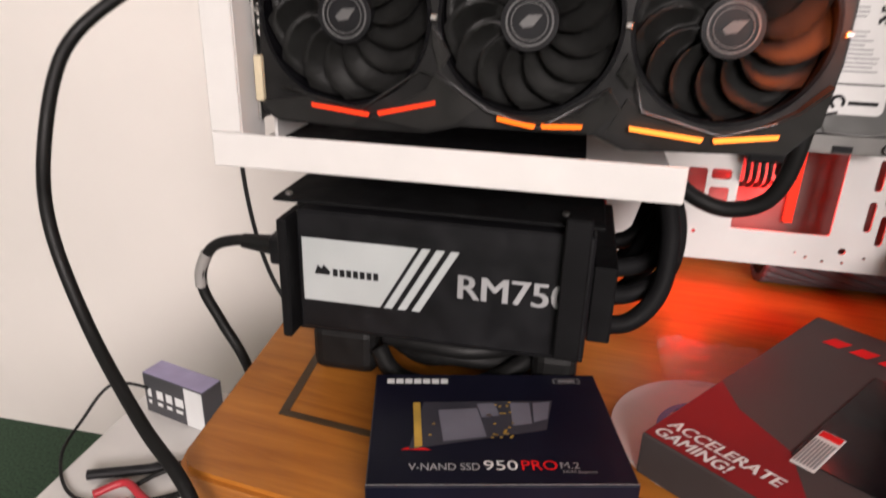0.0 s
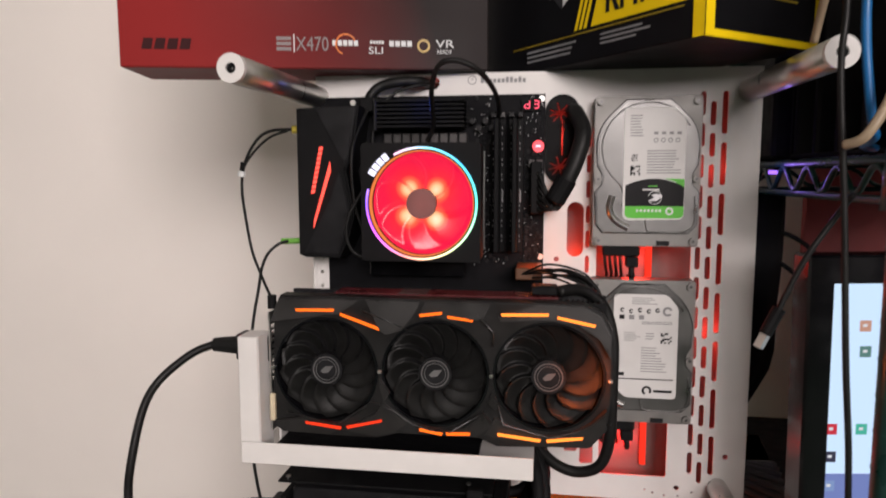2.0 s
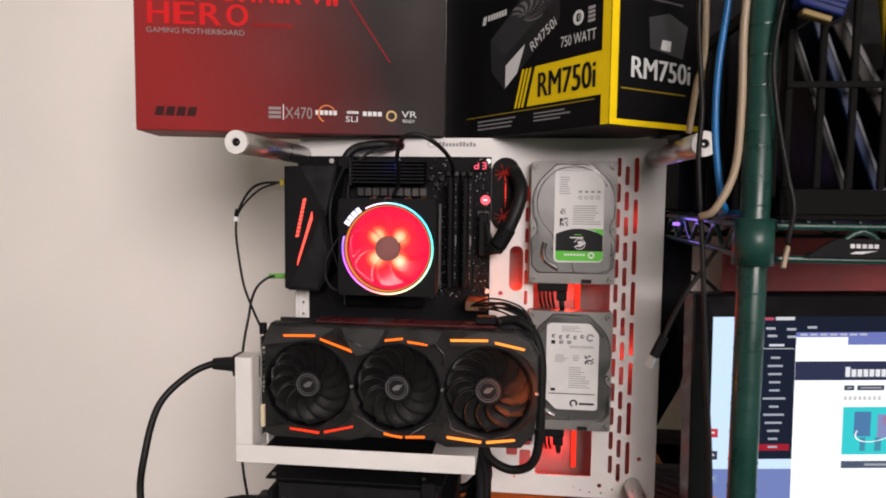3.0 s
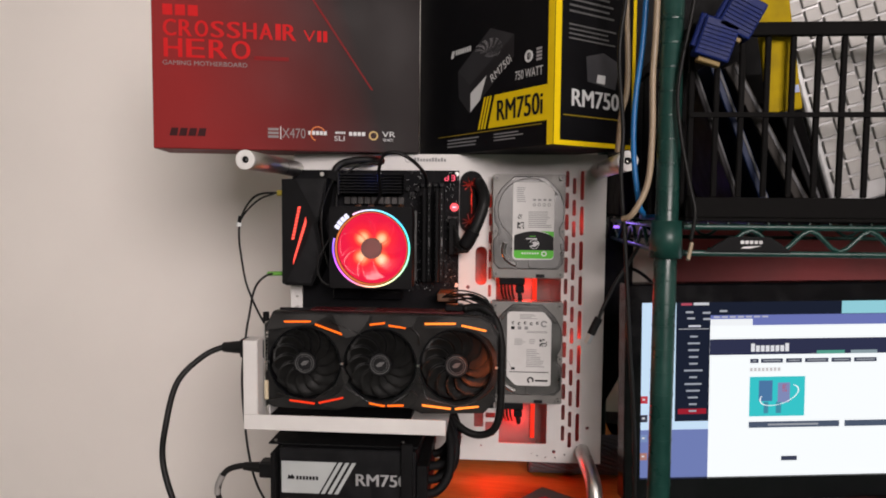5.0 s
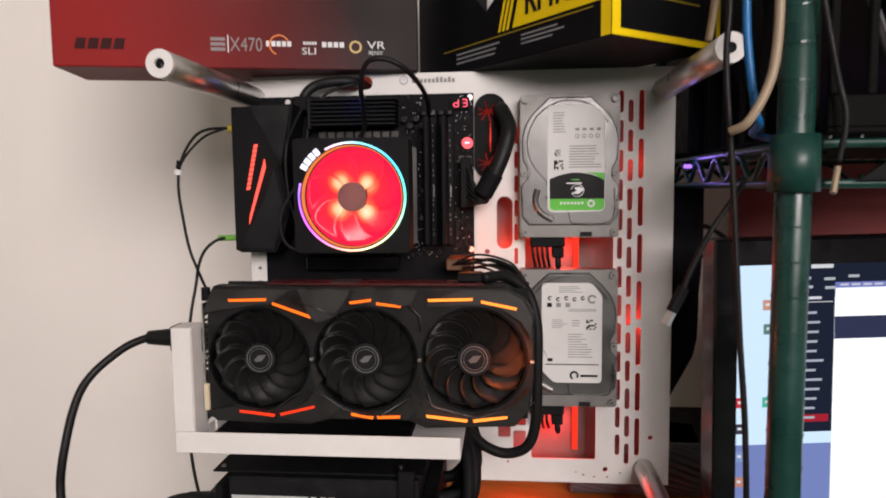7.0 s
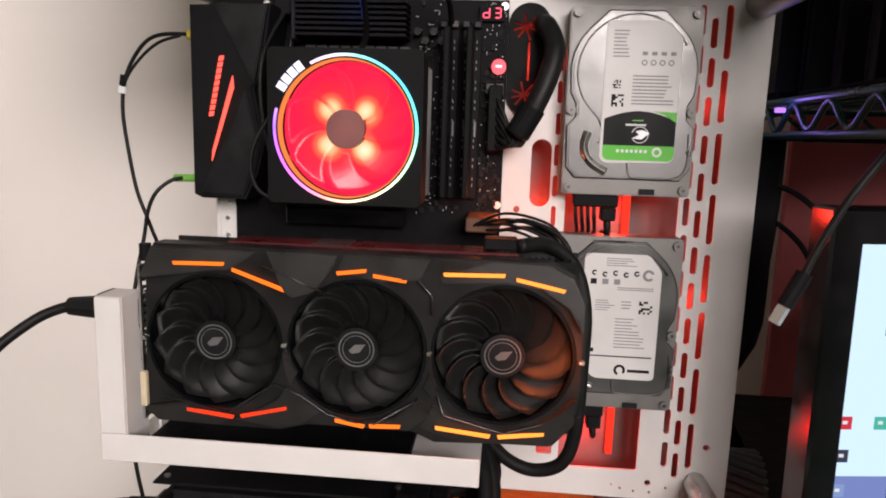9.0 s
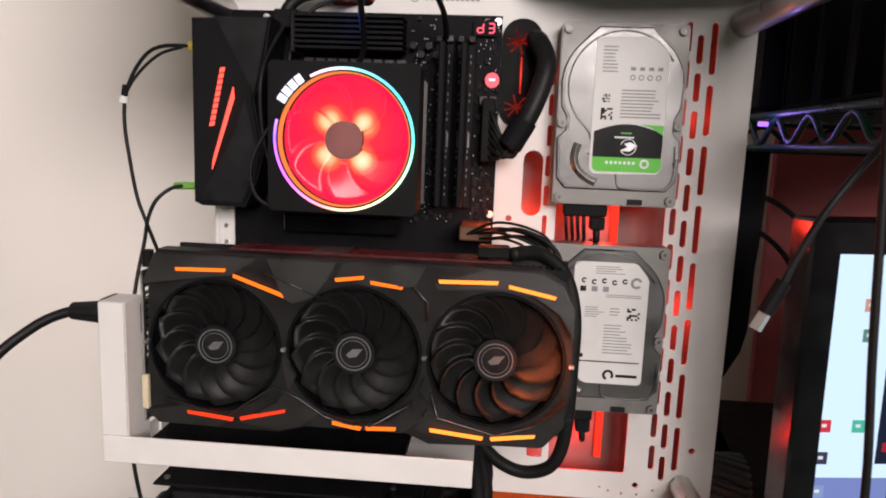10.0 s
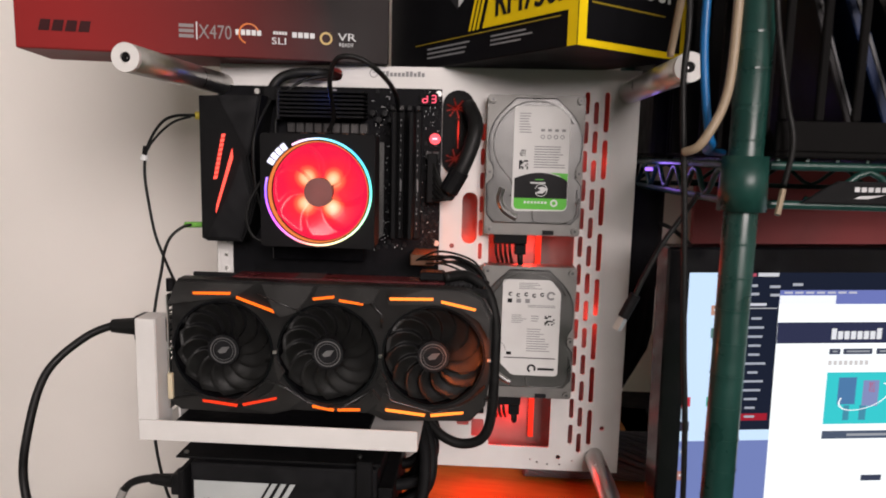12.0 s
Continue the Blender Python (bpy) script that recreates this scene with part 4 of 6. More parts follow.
hard_drive(1.053, True)
hard_drive(0.872, False)
for z0 in (1.053, 0.872):
    cab = thing("drive_cable", pose(0, 0, z0), "black drive power and data plugs with leads", "cable", "drive cables")
    part("plug", B(0.211, 0.247, -0.020, -0.006, -0.0105, -0.0005, 0.001), MATTE, cab)
    part("plug", B(0.234, 0.246, -0.019, -0.005, -0.022, -0.0110, 0.001), MATTE, cab)
    for i in range(4):
        x = 0.2135 + i * 0.005
        part("lead", tube(bmesh.new(), [(x, -0.013, -0.0105), (x + 0.001, -0.012, -0.022), (x + 0.004, 0.006, -0.034), (x + 0.004, 0.03, -0.040)], 0.0016, 8), RUBBER, cab)
    part("lead", tube(bmesh.new(), [(0.240, -0.012, -0.022), (0.241, -0.010, -0.032), (0.243, 0.012, -0.036), (0.243, 0.03, -0.038)], 0.003, 8), RUBBER, cab)

# rubber grommet with slits, and the board's cables
slits = bmesh.new()
for cz in (1.186, 1.132):
    for a in (20, 75, 130, 165):
        m = Matrix.Translation((0.1665, 0, cz)) @ Matrix.Rotation(radians(a), 4, "Y")
        merge(slits, B(-0.011, 0.011, -0.02, 0.02, -0.0009, 0.0009), m)
slits2 = prism(bmesh.new(), rounded(0.1682, 0.1698, 1.143, 1.174, 0.0006, 2), -0.02, 0.02)
g = cut(prism(bmesh.new(), rounded(0.152, 0.186, 1.115, 1.205, 0.0165, 8), -0.004, -0.0005), slits)
part("grommet", cut(g, slits2), MATTE, case, "black rubber grommet with slits")


def cable(name, label, lines, material, extra=None, group=""):
    c = thing(name, pose(0, 0, 0), label, "cable", group)
    for pts, r in lines:
        part("lead", tube(bmesh.new(), pts, r, 12 if r > 0.003 else 8), material, c)
    for n, b2, m2, lab in (extra or ()):
        part(n, b2, m2, c, lab)
    return c


cable("board_power_cable", "thick black sleeved main power cable plugged into the board", [
    ([(0.180, 0.02, 1.186), (0.181, -0.014, 1.186), (0.188, -0.034, 1.166), (0.183, -0.042, 1.142), (0.172, -0.044, 1.116), (0.161, -0.042, 1.098)], 0.0082),
] + [([(0.163 + i * 0.002, -0.036 - 0.003 * (i % 3), 1.107), (0.158 + i * 0.001, -0.040, 1.092 - 0.002 * (i % 2)), (0.149, -0.034, 1.088 + i * 0.006), (0.1435, -0.026, 1.092 + i * 0.0075)], 0.0017) for i in range(6)], RUBBER, [
    ("plug", B(0.138, 0.149, -0.030, -0.0122, 1.085, 1.137, 0.001), MATTE, ""),
    ("heat_shrink", rod(bmesh.new(), (0.1735, -0.044, 1.120), (0.1620, -0.042, 1.099), 0.0100, 18), MATTE, "")])
cable("processor_power_cable", "black processor power cable passing through the oval hole", [
    ([(0.030, 0.03, 1.2195), (0.026, -0.012, 1.2190), (0.005, -0.021, 1.2185), (-0.016, -0.023, 1.214), (-0.026, -0.027, 1.203), (-0.028, -0.022, 1.192)], 0.0052),
    ([(0.036, 0.03, 1.218), (0.030, -0.016, 1.216), (0.000, -0.026, 1.207), (-0.018, -0.030, 1.185), (-0.022, -0.035, 1.16), (-0.020, -0.035, 1.14)], 0.0016),
    ([(-0.028, -0.03, 1.19), (-0.036, -0.060, 1.15), (-0.034, -0.064, 1.10), (-0.024, -0.060, 1.06)], 0.0018)], RUBBER, [
    ("plug", B(-0.036, -0.016, -0.032, -0.0122, 1.188, 1.203, 0.001), MATTE, "")])
cable("fan_cable", "thin black cable arching in front of the panel top", [
    ([(0.106, -0.014, 1.180), (0.106, -0.060, 1.198), (0.096, -0.110, 1.212), (0.078, -0.120, 1.2215), (0.060, -0.119, 1.2190), (0.050, -0.100, 1.200), (0.044, -0.055, 1.172), (0.036, -0.042, 1.158)], 0.0024)], RUBBER)
cable("cooler_lead", "thin dark lead looping beside the cooler", [
    ([(-0.002, -0.085, 1.135), (-0.010, -0.088, 1.122), (-0.020, -0.090, 1.106), (-0.031, -0.092, 1.086), (-0.034, -0.092, 1.068), (-0.029, -0.090, 1.052), (-0.014, -0.085, 1.044), (0.010, -0.070, 1.042)], 0.0017)], RUBBER)
cable("card_power_cable", "thick black sleeved graphics power cable", [
    ([(0.165, -0.142, 1.026), (0.185, -0.125, 1.025), (0.204, -0.118, 1.010), (0.213, -0.118, 0.980), (0.2135, -0.118, 0.94), (0.2125, -0.115, 0.89), (0.205, -0.110, 0.862), (0.186, -0.105, 0.852), (0.166, -0.100, 0.856), (0.148, -0.090, 0.868)], 0.0050),
    ([(0.150, -0.06, 1.030), (0.172, -0.085, 1.036), (0.196, -0.095, 1.026), (0.205, -0.100, 1.005), (0.207, -0.095, 0.96)], 0.0019),
    ([(0.152, -0.05, 1.024), (0.176, -0.08, 1.030), (0.196, -0.09, 1.018), (0.205, -0.095, 0.99)], 0.0016)], RUBBER, [
    ("plug", B(0.142, 0.164, -0.142, -0.124, 1.0225, 1.030, 0.001), MATTE, "")])
cable("riser_wires", "bundle of small wires above the graphics card", [
    ([(0.126 + 0.004 * i, -0.055, 1.024 + 0.002 * (i % 3)), (0.155 + 0.003 * i, -0.075 - 0.003 * i, 1.040 - 0.004 * i), (0.190, -0.085, 1.033 - 0.006 * i), (0.202, -0.08, 1.012 - 0.006 * i)], 0.0011) for i in range(4)], RUBBER)
# Brown colour holds the orange light that falls on these connectors.
part("header_block", B(0.125, 0.150, -0.060, -0.0122, 1.0225, 1.034, 0.001), surface("orange_lit_block", (0.09, 0.04, 0.02), 0.4), board)
cable("display_cable", "thick black video cable curving down from the card", [
    ([(-0.118, -0.150, 0.973), (-0.140, -0.150, 0.972), (-0.165, -0.160, 0.961), (-0.189, -0.180, 0.933), (-0.195, -0.200, 0.886), (-0.196, -0.207, 0.839), (-0.170, -0.222, 0.785), (-0.120, -0.255, 0.752), (-0.080, -0.280, 0.735), (-0.055, -0.30, 0.69), (-0.05, -0.31, 0.60), (-0.05, -0.31, 0.50)], 0.0037)], RUBBER, [
    ("plug", B(-0.118, -0.0842, -0.160, -0.140, 0.960, 0.984, 0.003, 2), BLACK, "black moulded plug"),
    ("strain_relief", rod(bmesh.new(), (-0.117, -0.150, 0.972), (-0.142, -0.150, 0.9715), 0.0085, 16, 0.0062), RUBBER, ""),
    ("marker", B(-0.112, -0.096, -0.1612, -0.1602, 0.981, 0.9838), REDPRINT, "small red mark")])
cable("audio_cable", "thin black audio cable with a pale yellow plug", [
    ([(-0.108, -0.034, 1.171), (-0.128, -0.036, 1.170), (-0.142, -0.036, 1.164), (-0.154, -0.036, 1.149), (-0.162, -0.036, 1.130), (-0.164, -0.036, 1.107), (-0.161, -0.036, 1.079), (-0.155, -0.036, 1.044), (-0.146, -0.037, 1.020), (-0.133, -0.045, 0.999), (-0.115, -0.06, 0.98)], 0.0016),
    ([(-0.112, -0.036, 1.1695), (-0.128, -0.039, 1.164), (-0.142, -0.039, 1.154), (-0.155, -0.037, 1.141), (-0.162, -0.036, 1.130)], 0.0013)], RUBBER, [
    ("jack", rod(bmesh.new(), (-0.0976, -0.03, 1.171), (-0.109, -0.03, 1.171), 0.0042, 14), JACKYELLOW, "pale yellow plug"),
    ("sleeve", rod(bmesh.new(), (-0.1618, -0.036, 1.1375), (-0.1634, -0.036, 1.1285), 0.0027, 10), MATTE, ""),
    ("tag", rod(bmesh.new(), (-0.1636, -0.036, 1.1280), (-0.1640, -0.036, 1.1225), 0.0040, 10), WHITEPRINT, "white tag")], "audio cables")
cable("audio_cable", "thin black audio cable with a green plug", [
    ([(-0.116, -0.032, 1.0545), (-0.124, -0.038, 1.052), (-0.134, -0.044, 1.042), (-0.141, -0.045, 1.026), (-0.145, -0.045, 1.005), (-0.148, -0.055, 0.97), (-0.147, -0.075, 0.91), (-0.138, -0.088, 0.845), (-0.131, -0.09, 0.800), (-0.121, -0.09, 0.765), (-0.103, -0.095, 0.738)], 0.0016)], RUBBER, [
    ("jack", rod(bmesh.new(), (-0.0976, -0.03, 1.055), (-0.124, -0.03, 1.054), 0.0032, 14), JACKGREEN, "green plug")], "audio cables")

# ---- power supply ----
psu = thing("power_supply", pose(0, 0, 0), "black power supply unit with a white and silver side label", "power supply")
part("housing", B(-0.066, 0.108, -0.165, -0.020, 0.7705, 0.848, 0.0015), BLACK, psu)
py = -0.1655
FOIL = surface("silver_white_label", (0.40, 0.425, 0.425), 0.4, 0.1, vary=0.04, scale=30)
part("label_field", flat(bmesh.new(), [(-0.0625, 0.7905), (-0.0625, 0.8315), (0.0085, 0.8315), (-0.0145, 0.7905)], py), FOIL, psu, "white slanted label")
for i in range(3):
    x = 0.0110 + i * 0.0085
    part("label_stripe", flat(bmesh.new(), [(x - 0.023, 0.7905), (x - 0.0180, 0.7905), (x + 0.0050, 0.8315), (x, 0.8315)], py), FOIL, psu)
letters("model_number", "RM750", 0.0325, 0.0965, 0.8025, 0.8178, py, SILVER, psu, None, 0.0, "", 0.006)
bm = bmesh.new()
flat(bm, [(-0.055, 0.8085), (-0.046, 0.8085), (-0.045, 0.8105), (-0.049, 0.8150), (-0.0505, 0.8125), (-0.053, 0.8145)], py - 0.0004)
for i in range(7):
    flat(bm, rect(-0.0435 + i * 0.0042, -0.0404 + i * 0.0042, 0.8080, 0.8128), py - 0.0004)
part("logo", bm, DARKINK, psu, "small black printed mark")
shelf_br = thing("supply_bracket", pose(0, 0, 0), "black metal bracket holding the power supply", "bracket")
part("top_plate", B(-0.079, 0.112, -0.166, -0.0005, 0.8525, 0.8545, 0.0006), MATTE, shelf_br)
part("end_plate", B(-0.0735, -0.0675, -0.176, -0.010, 0.7680, 0.8450, 0.001), MATTE, shelf_br)
part("clamp_strap", B(0.0905, 0.1050, -0.1735, -0.1662, 0.7750, 0.8600, 0.001), MATTE, shelf_br)
part("base_plate", B(-0.070, 0.108, -0.160, -0.010, 0.7665, 0.7700, 0.0006), MATTE, shelf_br)
for x, y in ((-0.072, -0.158), (0.09, -0.15)):
    part("screw", rod(bmesh.new(), (x, y, 0.8546), (x, y, 0.8560), 0.0022, 12), STEEL, shelf_br)
for x0, x1 in ((-0.066, -0.022), (0.078, 0.106)):
    part("foot", B(x0, x1, -0.152, -0.040, DESK + 0.0003, 0.7663, 0.008, 3), RUBBER, shelf_br, "black rounded foot")
cable("mains_cable", "black mains cord with a moulded plug", [
    ([(-0.112, -0.100, 0.795), (-0.140, -0.100, 0.796), (-0.163, -0.100, 0.786), (-0.173, -0.100, 0.757), (-0.160, -0.100, 0.726), (-0.143, -0.100, 0.692), (-0.130, -0.09, 0.62), (-0.13, -0.09, 0.55)], 0.0040)], RUBBER, [
    ("plug", B(-0.112, -0.0742, -0.111, -0.089, 0.784, 0.806, 0.003, 2), BLACK, ""),
    ("strain_relief", rod(bmesh.new(), (-0.111, -0.1, 0.795), (-0.136, -0.1, 0.796), 0.0075, 14, 0.0052), RUBBER, ""),
    ("sleeve", tube(bmesh.new(), [(-0.166, -0.1, 0.783), (-0.1725, -0.1, 0.768), (-0.1735, -0.1, 0.755)], 0.0046, 10), surface("grey_sleeve", (0.25, 0.24, 0.23), 0.5), "")])
cable("modular_cables", "bunch of black sleeved supply cables", [
    ([(0.108, -0.152 + 0.016 * i, 0.790 + 0.011 * (i % 3)), (0.132, -0.150 + 0.016 * i, 0.792 + 0.011 * (i % 3)), (0.148 + 0.004 * (i % 2), -0.142 + 0.015 * i, 0.812 + 0.005 * i), (0.150 + 0.005 * (i % 2), -0.13 + 0.014 * i, 0.846), (0.143, -0.10 + 0.011 * i, 0.868 + 0.003 * (i % 2)), (0.138, -0.02, 0.860)], 0.0058) for i in range(7)], MATTE, [
    ("plug", B(0.1085, 0.122, -0.158, -0.04, 0.780, 0.828, 0.001), MATTE, "")])
cable("slack_cable", "dark cables lying bunched under the supply", [
    ([(-0.020, -0.150, 0.752), (-0.008, -0.158, 0.741), (0.012, -0.160, DESK + 0.0062), (0.035, -0.158, DESK + 0.0062), (0.058, -0.150, 0.742), (0.076, -0.135, 0.75)], 0.0060),
    ([(-0.020, -0.120, 0.747), (0.005, -0.138, 0.745), (0.030, -0.142, 0.749), (0.055, -0.134, 0.745), (0.076, -0.11, 0.745)], 0.0065),
    ([(-0.020, -0.100, 0.740), (0.010, -0.112, 0.738), (0.040, -0.118, 0.738), (0.076, -0.095, 0.740)], 0.0072),
    ([(-0.018, -0.140, 0.756), (0.010, -0.146, 0.758), (0.040, -0.146, 0.757), (0.075, -0.130, 0.758)], 0.0060)], RUBBER)

# ---- boxes on top of the case ----
BZ = 1.2296
RW = 0.3635
rb = thing("motherboard_box", pose(-0.261, -0.090, BZ, 0, 0, 13), "large dark red to black cardboard motherboard box", "box")
part("carton", B(0, RW, 0, 0.088, 0, 0.29, 0.0012), REDCARD, rb, "red fading to black printed card")
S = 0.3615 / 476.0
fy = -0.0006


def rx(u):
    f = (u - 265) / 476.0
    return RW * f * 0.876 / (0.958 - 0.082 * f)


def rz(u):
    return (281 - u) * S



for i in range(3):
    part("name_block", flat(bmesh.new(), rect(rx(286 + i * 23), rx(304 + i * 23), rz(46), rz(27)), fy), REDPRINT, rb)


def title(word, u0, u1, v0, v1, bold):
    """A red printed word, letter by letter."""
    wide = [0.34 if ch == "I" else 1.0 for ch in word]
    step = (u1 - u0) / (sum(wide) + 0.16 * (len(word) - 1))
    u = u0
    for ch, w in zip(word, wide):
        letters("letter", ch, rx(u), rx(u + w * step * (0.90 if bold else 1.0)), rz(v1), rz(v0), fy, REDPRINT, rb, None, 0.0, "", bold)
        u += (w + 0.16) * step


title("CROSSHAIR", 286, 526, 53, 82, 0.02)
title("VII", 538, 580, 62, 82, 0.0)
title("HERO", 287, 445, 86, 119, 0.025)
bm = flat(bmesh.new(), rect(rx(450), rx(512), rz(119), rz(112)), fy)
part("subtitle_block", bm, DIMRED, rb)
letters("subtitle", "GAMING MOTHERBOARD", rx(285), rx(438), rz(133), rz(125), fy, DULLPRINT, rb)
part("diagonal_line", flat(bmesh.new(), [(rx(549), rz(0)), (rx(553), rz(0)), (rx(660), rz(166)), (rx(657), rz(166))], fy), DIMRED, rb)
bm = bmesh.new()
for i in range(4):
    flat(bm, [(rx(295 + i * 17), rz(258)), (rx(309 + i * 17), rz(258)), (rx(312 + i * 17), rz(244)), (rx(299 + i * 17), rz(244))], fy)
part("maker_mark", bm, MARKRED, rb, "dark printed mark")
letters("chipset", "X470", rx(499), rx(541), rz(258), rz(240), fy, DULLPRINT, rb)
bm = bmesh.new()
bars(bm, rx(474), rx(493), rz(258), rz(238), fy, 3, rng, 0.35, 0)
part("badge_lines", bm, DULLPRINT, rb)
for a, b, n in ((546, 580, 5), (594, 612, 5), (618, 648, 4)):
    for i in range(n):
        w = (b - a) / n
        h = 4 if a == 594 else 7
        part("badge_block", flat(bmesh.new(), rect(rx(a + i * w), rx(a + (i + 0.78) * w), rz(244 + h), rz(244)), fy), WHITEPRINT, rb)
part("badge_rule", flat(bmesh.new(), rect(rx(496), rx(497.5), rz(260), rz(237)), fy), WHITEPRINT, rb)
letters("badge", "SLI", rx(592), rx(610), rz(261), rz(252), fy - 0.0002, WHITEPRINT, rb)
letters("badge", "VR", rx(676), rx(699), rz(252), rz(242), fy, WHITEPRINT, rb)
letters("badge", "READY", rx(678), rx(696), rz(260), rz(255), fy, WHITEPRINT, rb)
bm = bmesh.new()
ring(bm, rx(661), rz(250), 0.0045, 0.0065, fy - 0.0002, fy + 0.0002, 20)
part("badge_ring", bm, surface("rainbow_print", (0.5, 0.35, 0.12), 0.5), rb)
bm = bmesh.new()
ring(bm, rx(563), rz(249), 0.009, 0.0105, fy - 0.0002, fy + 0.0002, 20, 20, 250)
part("badge_ring", bm, surface("orange_print", (0.6, 0.15, 0.02), 0.5), rb)

TH = 52.0
yb = thing("power_supply_box", pose(0.271, -0.158, BZ, 0, 0, 0) @ pose(0, 0, 0, 0, 0, -TH), "black cardboard power supply box with yellow edges", "box")
LW, SW, HT = 0.305, 0.142, 0.300
# front face runs to -x at y = 0, side face runs back at x = 0
part("carton", B(-LW, 0, 0, SW, 0, HT, 0.001), CARD, yb, "black printed card")
e = 0.0006
bm = flat(bmesh.new(), rect(-0.011, 0, 0, HT), -e)
part("corner_band", bm, YELLOW, yb, "yellow printed edge")
side = Matrix.Rotation(radians(90), 4, "Z")
bm = bmesh.new()
flat(bm, rect(0, 0.010, 0, HT), -e)
flat(bm, rect(0.010, SW, 0.0, 0.006), -e)
flat(bm, rect(SW - 0.006, SW, 0.006, HT), -e)
bmesh.ops.transform(bm, matrix=side, verts=bm.verts[:])
part("edge_band", bm, YELLOW, yb, "yellow printed edge")
part("name_band", flat(bmesh.new(), [(-0.128, 0.030), (-0.011, 0.030), (-0.011, 0.073), (-0.114, 0.073)], -e), YELLOW, yb, "yellow name band")
for i in range(3):
    x = -0.134 - i * 0.0065
    part("name_stripe", flat(bmesh.new(), [(x - 0.004, 0.030), (x, 0.030), (x + 0.014, 0.073), (x + 0.010, 0.073)], -e), YELLOW, yb)
letters("model_number", "RM750i", -0.108, -0.020, 0.038, 0.065, -2 * e, DARKINK, yb, None, 0.0, "", 0.008)
letters("rating", "750 WATT", -0.072, -0.020, 0.086, 0.097, -e, WHITEPRINT, yb)
letters("model_number", "RM750i", 0.028, 0.116, 0.048, 0.069, -2 * e, WHITEPRINT, yb, side, 0.0, "", 0.008)
rg = random.Random(9)
bm = bmesh.new()
bars(bm, -0.225, -0.145, 0.010, 0.024, -e, 3, rg, 0.6)
bars(bm, -0.115, -0.055, 0.012, 0.024, -e, 3, rg, 0.6)
tagged(part("small_print", bm, INK, yb), kind="stuff")
part("small_print", bars(bmesh.new(), -0.25, -0.02, 0.0258, 0.0275, -e, 1, rg, 0.3, 0), surface("dim_yellow", (0.25, 0.18, 0.01), 0.5), yb)
bm = bmesh.new()
bars(bm, 0.022, 0.105, 0.128, 0.150, -e, 4, rg, 0.65)
bars(bm, 0.022, 0.11, 0.160, 0.195, -e, 5, rg, 0.65)
bmesh.ops.transform(bm, matrix=side, verts=bm.verts[:])
tagged(part("small_print", bm, FAINTINK, yb), kind="stuff")
bm = bars(bmesh.new(), 0.015, 0.112, 0.036, 0.038, -e, 1, rg, 0.3, 0)
bmesh.ops.transform(bm, matrix=side, verts=bm.verts[:])
part("small_print", bm, surface("dim_yellow_line", (0.25, 0.18, 0.01), 0.5), yb)
# picture of the supply on the front: three dark faces, vent arcs, white label
for pts, tone in (
    ([(-0.200, 0.117), (-0.170, 0.094), (-0.075, 0.145), (-0.125, 0.163)], 0.030),
    ([(-0.170, 0.054), (-0.075, 0.117), (-0.075, 0.145), (-0.170, 0.094)], 0.016),
    ([(-0.197, 0.079), (-0.170, 0.054), (-0.170, 0.094), (-0.200, 0.117)], 0.022)):
    part("picture_face", flat(bmesh.new(), pts, -e), surface("dark_print", (tone, tone, tone * 1.1), 0.45, spec=0.2), yb)
bm = bmesh.new()
for k in range(8):
    r_ = 0.005 + 0.0032 * k
    pts = [(-0.137 + r_ * math.cos(radians(a)) * 1.35, 0.131 + r_ * math.sin(radians(a)) * 0.62 + 0.16 * r_ * math.cos(radians(a))) for a in range(-70 + k * 5, 140, 12)]
    for p, q in zip(pts[::2], pts[1::2]):
        flat(bm, [(p[0], p[1] - 0.0005), (q[0], q[1] - 0.0005), (q[0], q[1] + 0.0005), (p[0], p[1] + 0.0005)], -2 * e)
tagged(part("picture_vent", bm, SILVER, yb), kind="stuff")
part("picture_label", flat(bmesh.new(), [(-0.168, 0.056), (-0.146, 0.070), (-0.132, 0.101), (-0.168, 0.082)], -2 * e), WHITEPRINT, yb)
turn = Matrix.Translation((-0.119, 0, 0.090)) @ Matrix.Rotation(radians(-28), 4, "Y")
letters("picture_text", "RM750i", 0, 0.046, 0, 0.011, -2 * e, WHITEPRINT, yb, turn)
bm = bmesh.new()
ring(bm, -0.046, 0.112, 0.0045, 0.0075, -2 * e, -e, 20)
part("badge", bm, WHITEPRINT, yb)
letters("badge", "10", -0.0495, -0.0425, 0.1095, 0.1145, -2 * e, WHITEPRINT, yb)
part("badge", bars(bmesh.new(), -0.032, -0.022, 0.104, 0.121, -e, 4, rg, 0.3, 0), SILVER, yb)
bm = flat(bmesh.new(), [(-0.218, 0.138), (-0.211, 0.138), (-0.208, 0.148), (-0.215, 0.148)], -e)
for i in range(7):
    flat(bm, rect(-0.206 + i * 0.0055, -0.2018 + i * 0.0055, 0.141, 0.148), -e)
part("maker_mark", bm, WHITEPRINT, yb)
bm = flat(bmesh.new(), [(-0.098, 0.205), (-0.045, 0.218), (-0.045, 0.245), (-0.098, 0.245)], -e)
part("picture_band", bm, YELLOW, yb)
bm = flat(bmesh.new(), [(0.055, 0.080), (0.105, 0.074), (0.112, 0.108), (0.082, 0.118), (0.052, 0.110)], -e)
bmesh.ops.transform(bm, matrix=side, verts=bm.verts[:])
part("picture", bm, surface("dark_print_side", (0.045, 0.045, 0.05), 0.4), yb)
bm = flat(bmesh.new(), [(0.070, 0.080), (0.085, 0.079), (0.086, 0.090), (0.072, 0.090)], -2 * e)
bmesh.ops.transform(bm, matrix=side, verts=bm.verts[:])
part("picture_label", bm, WHITEPRINT, yb)

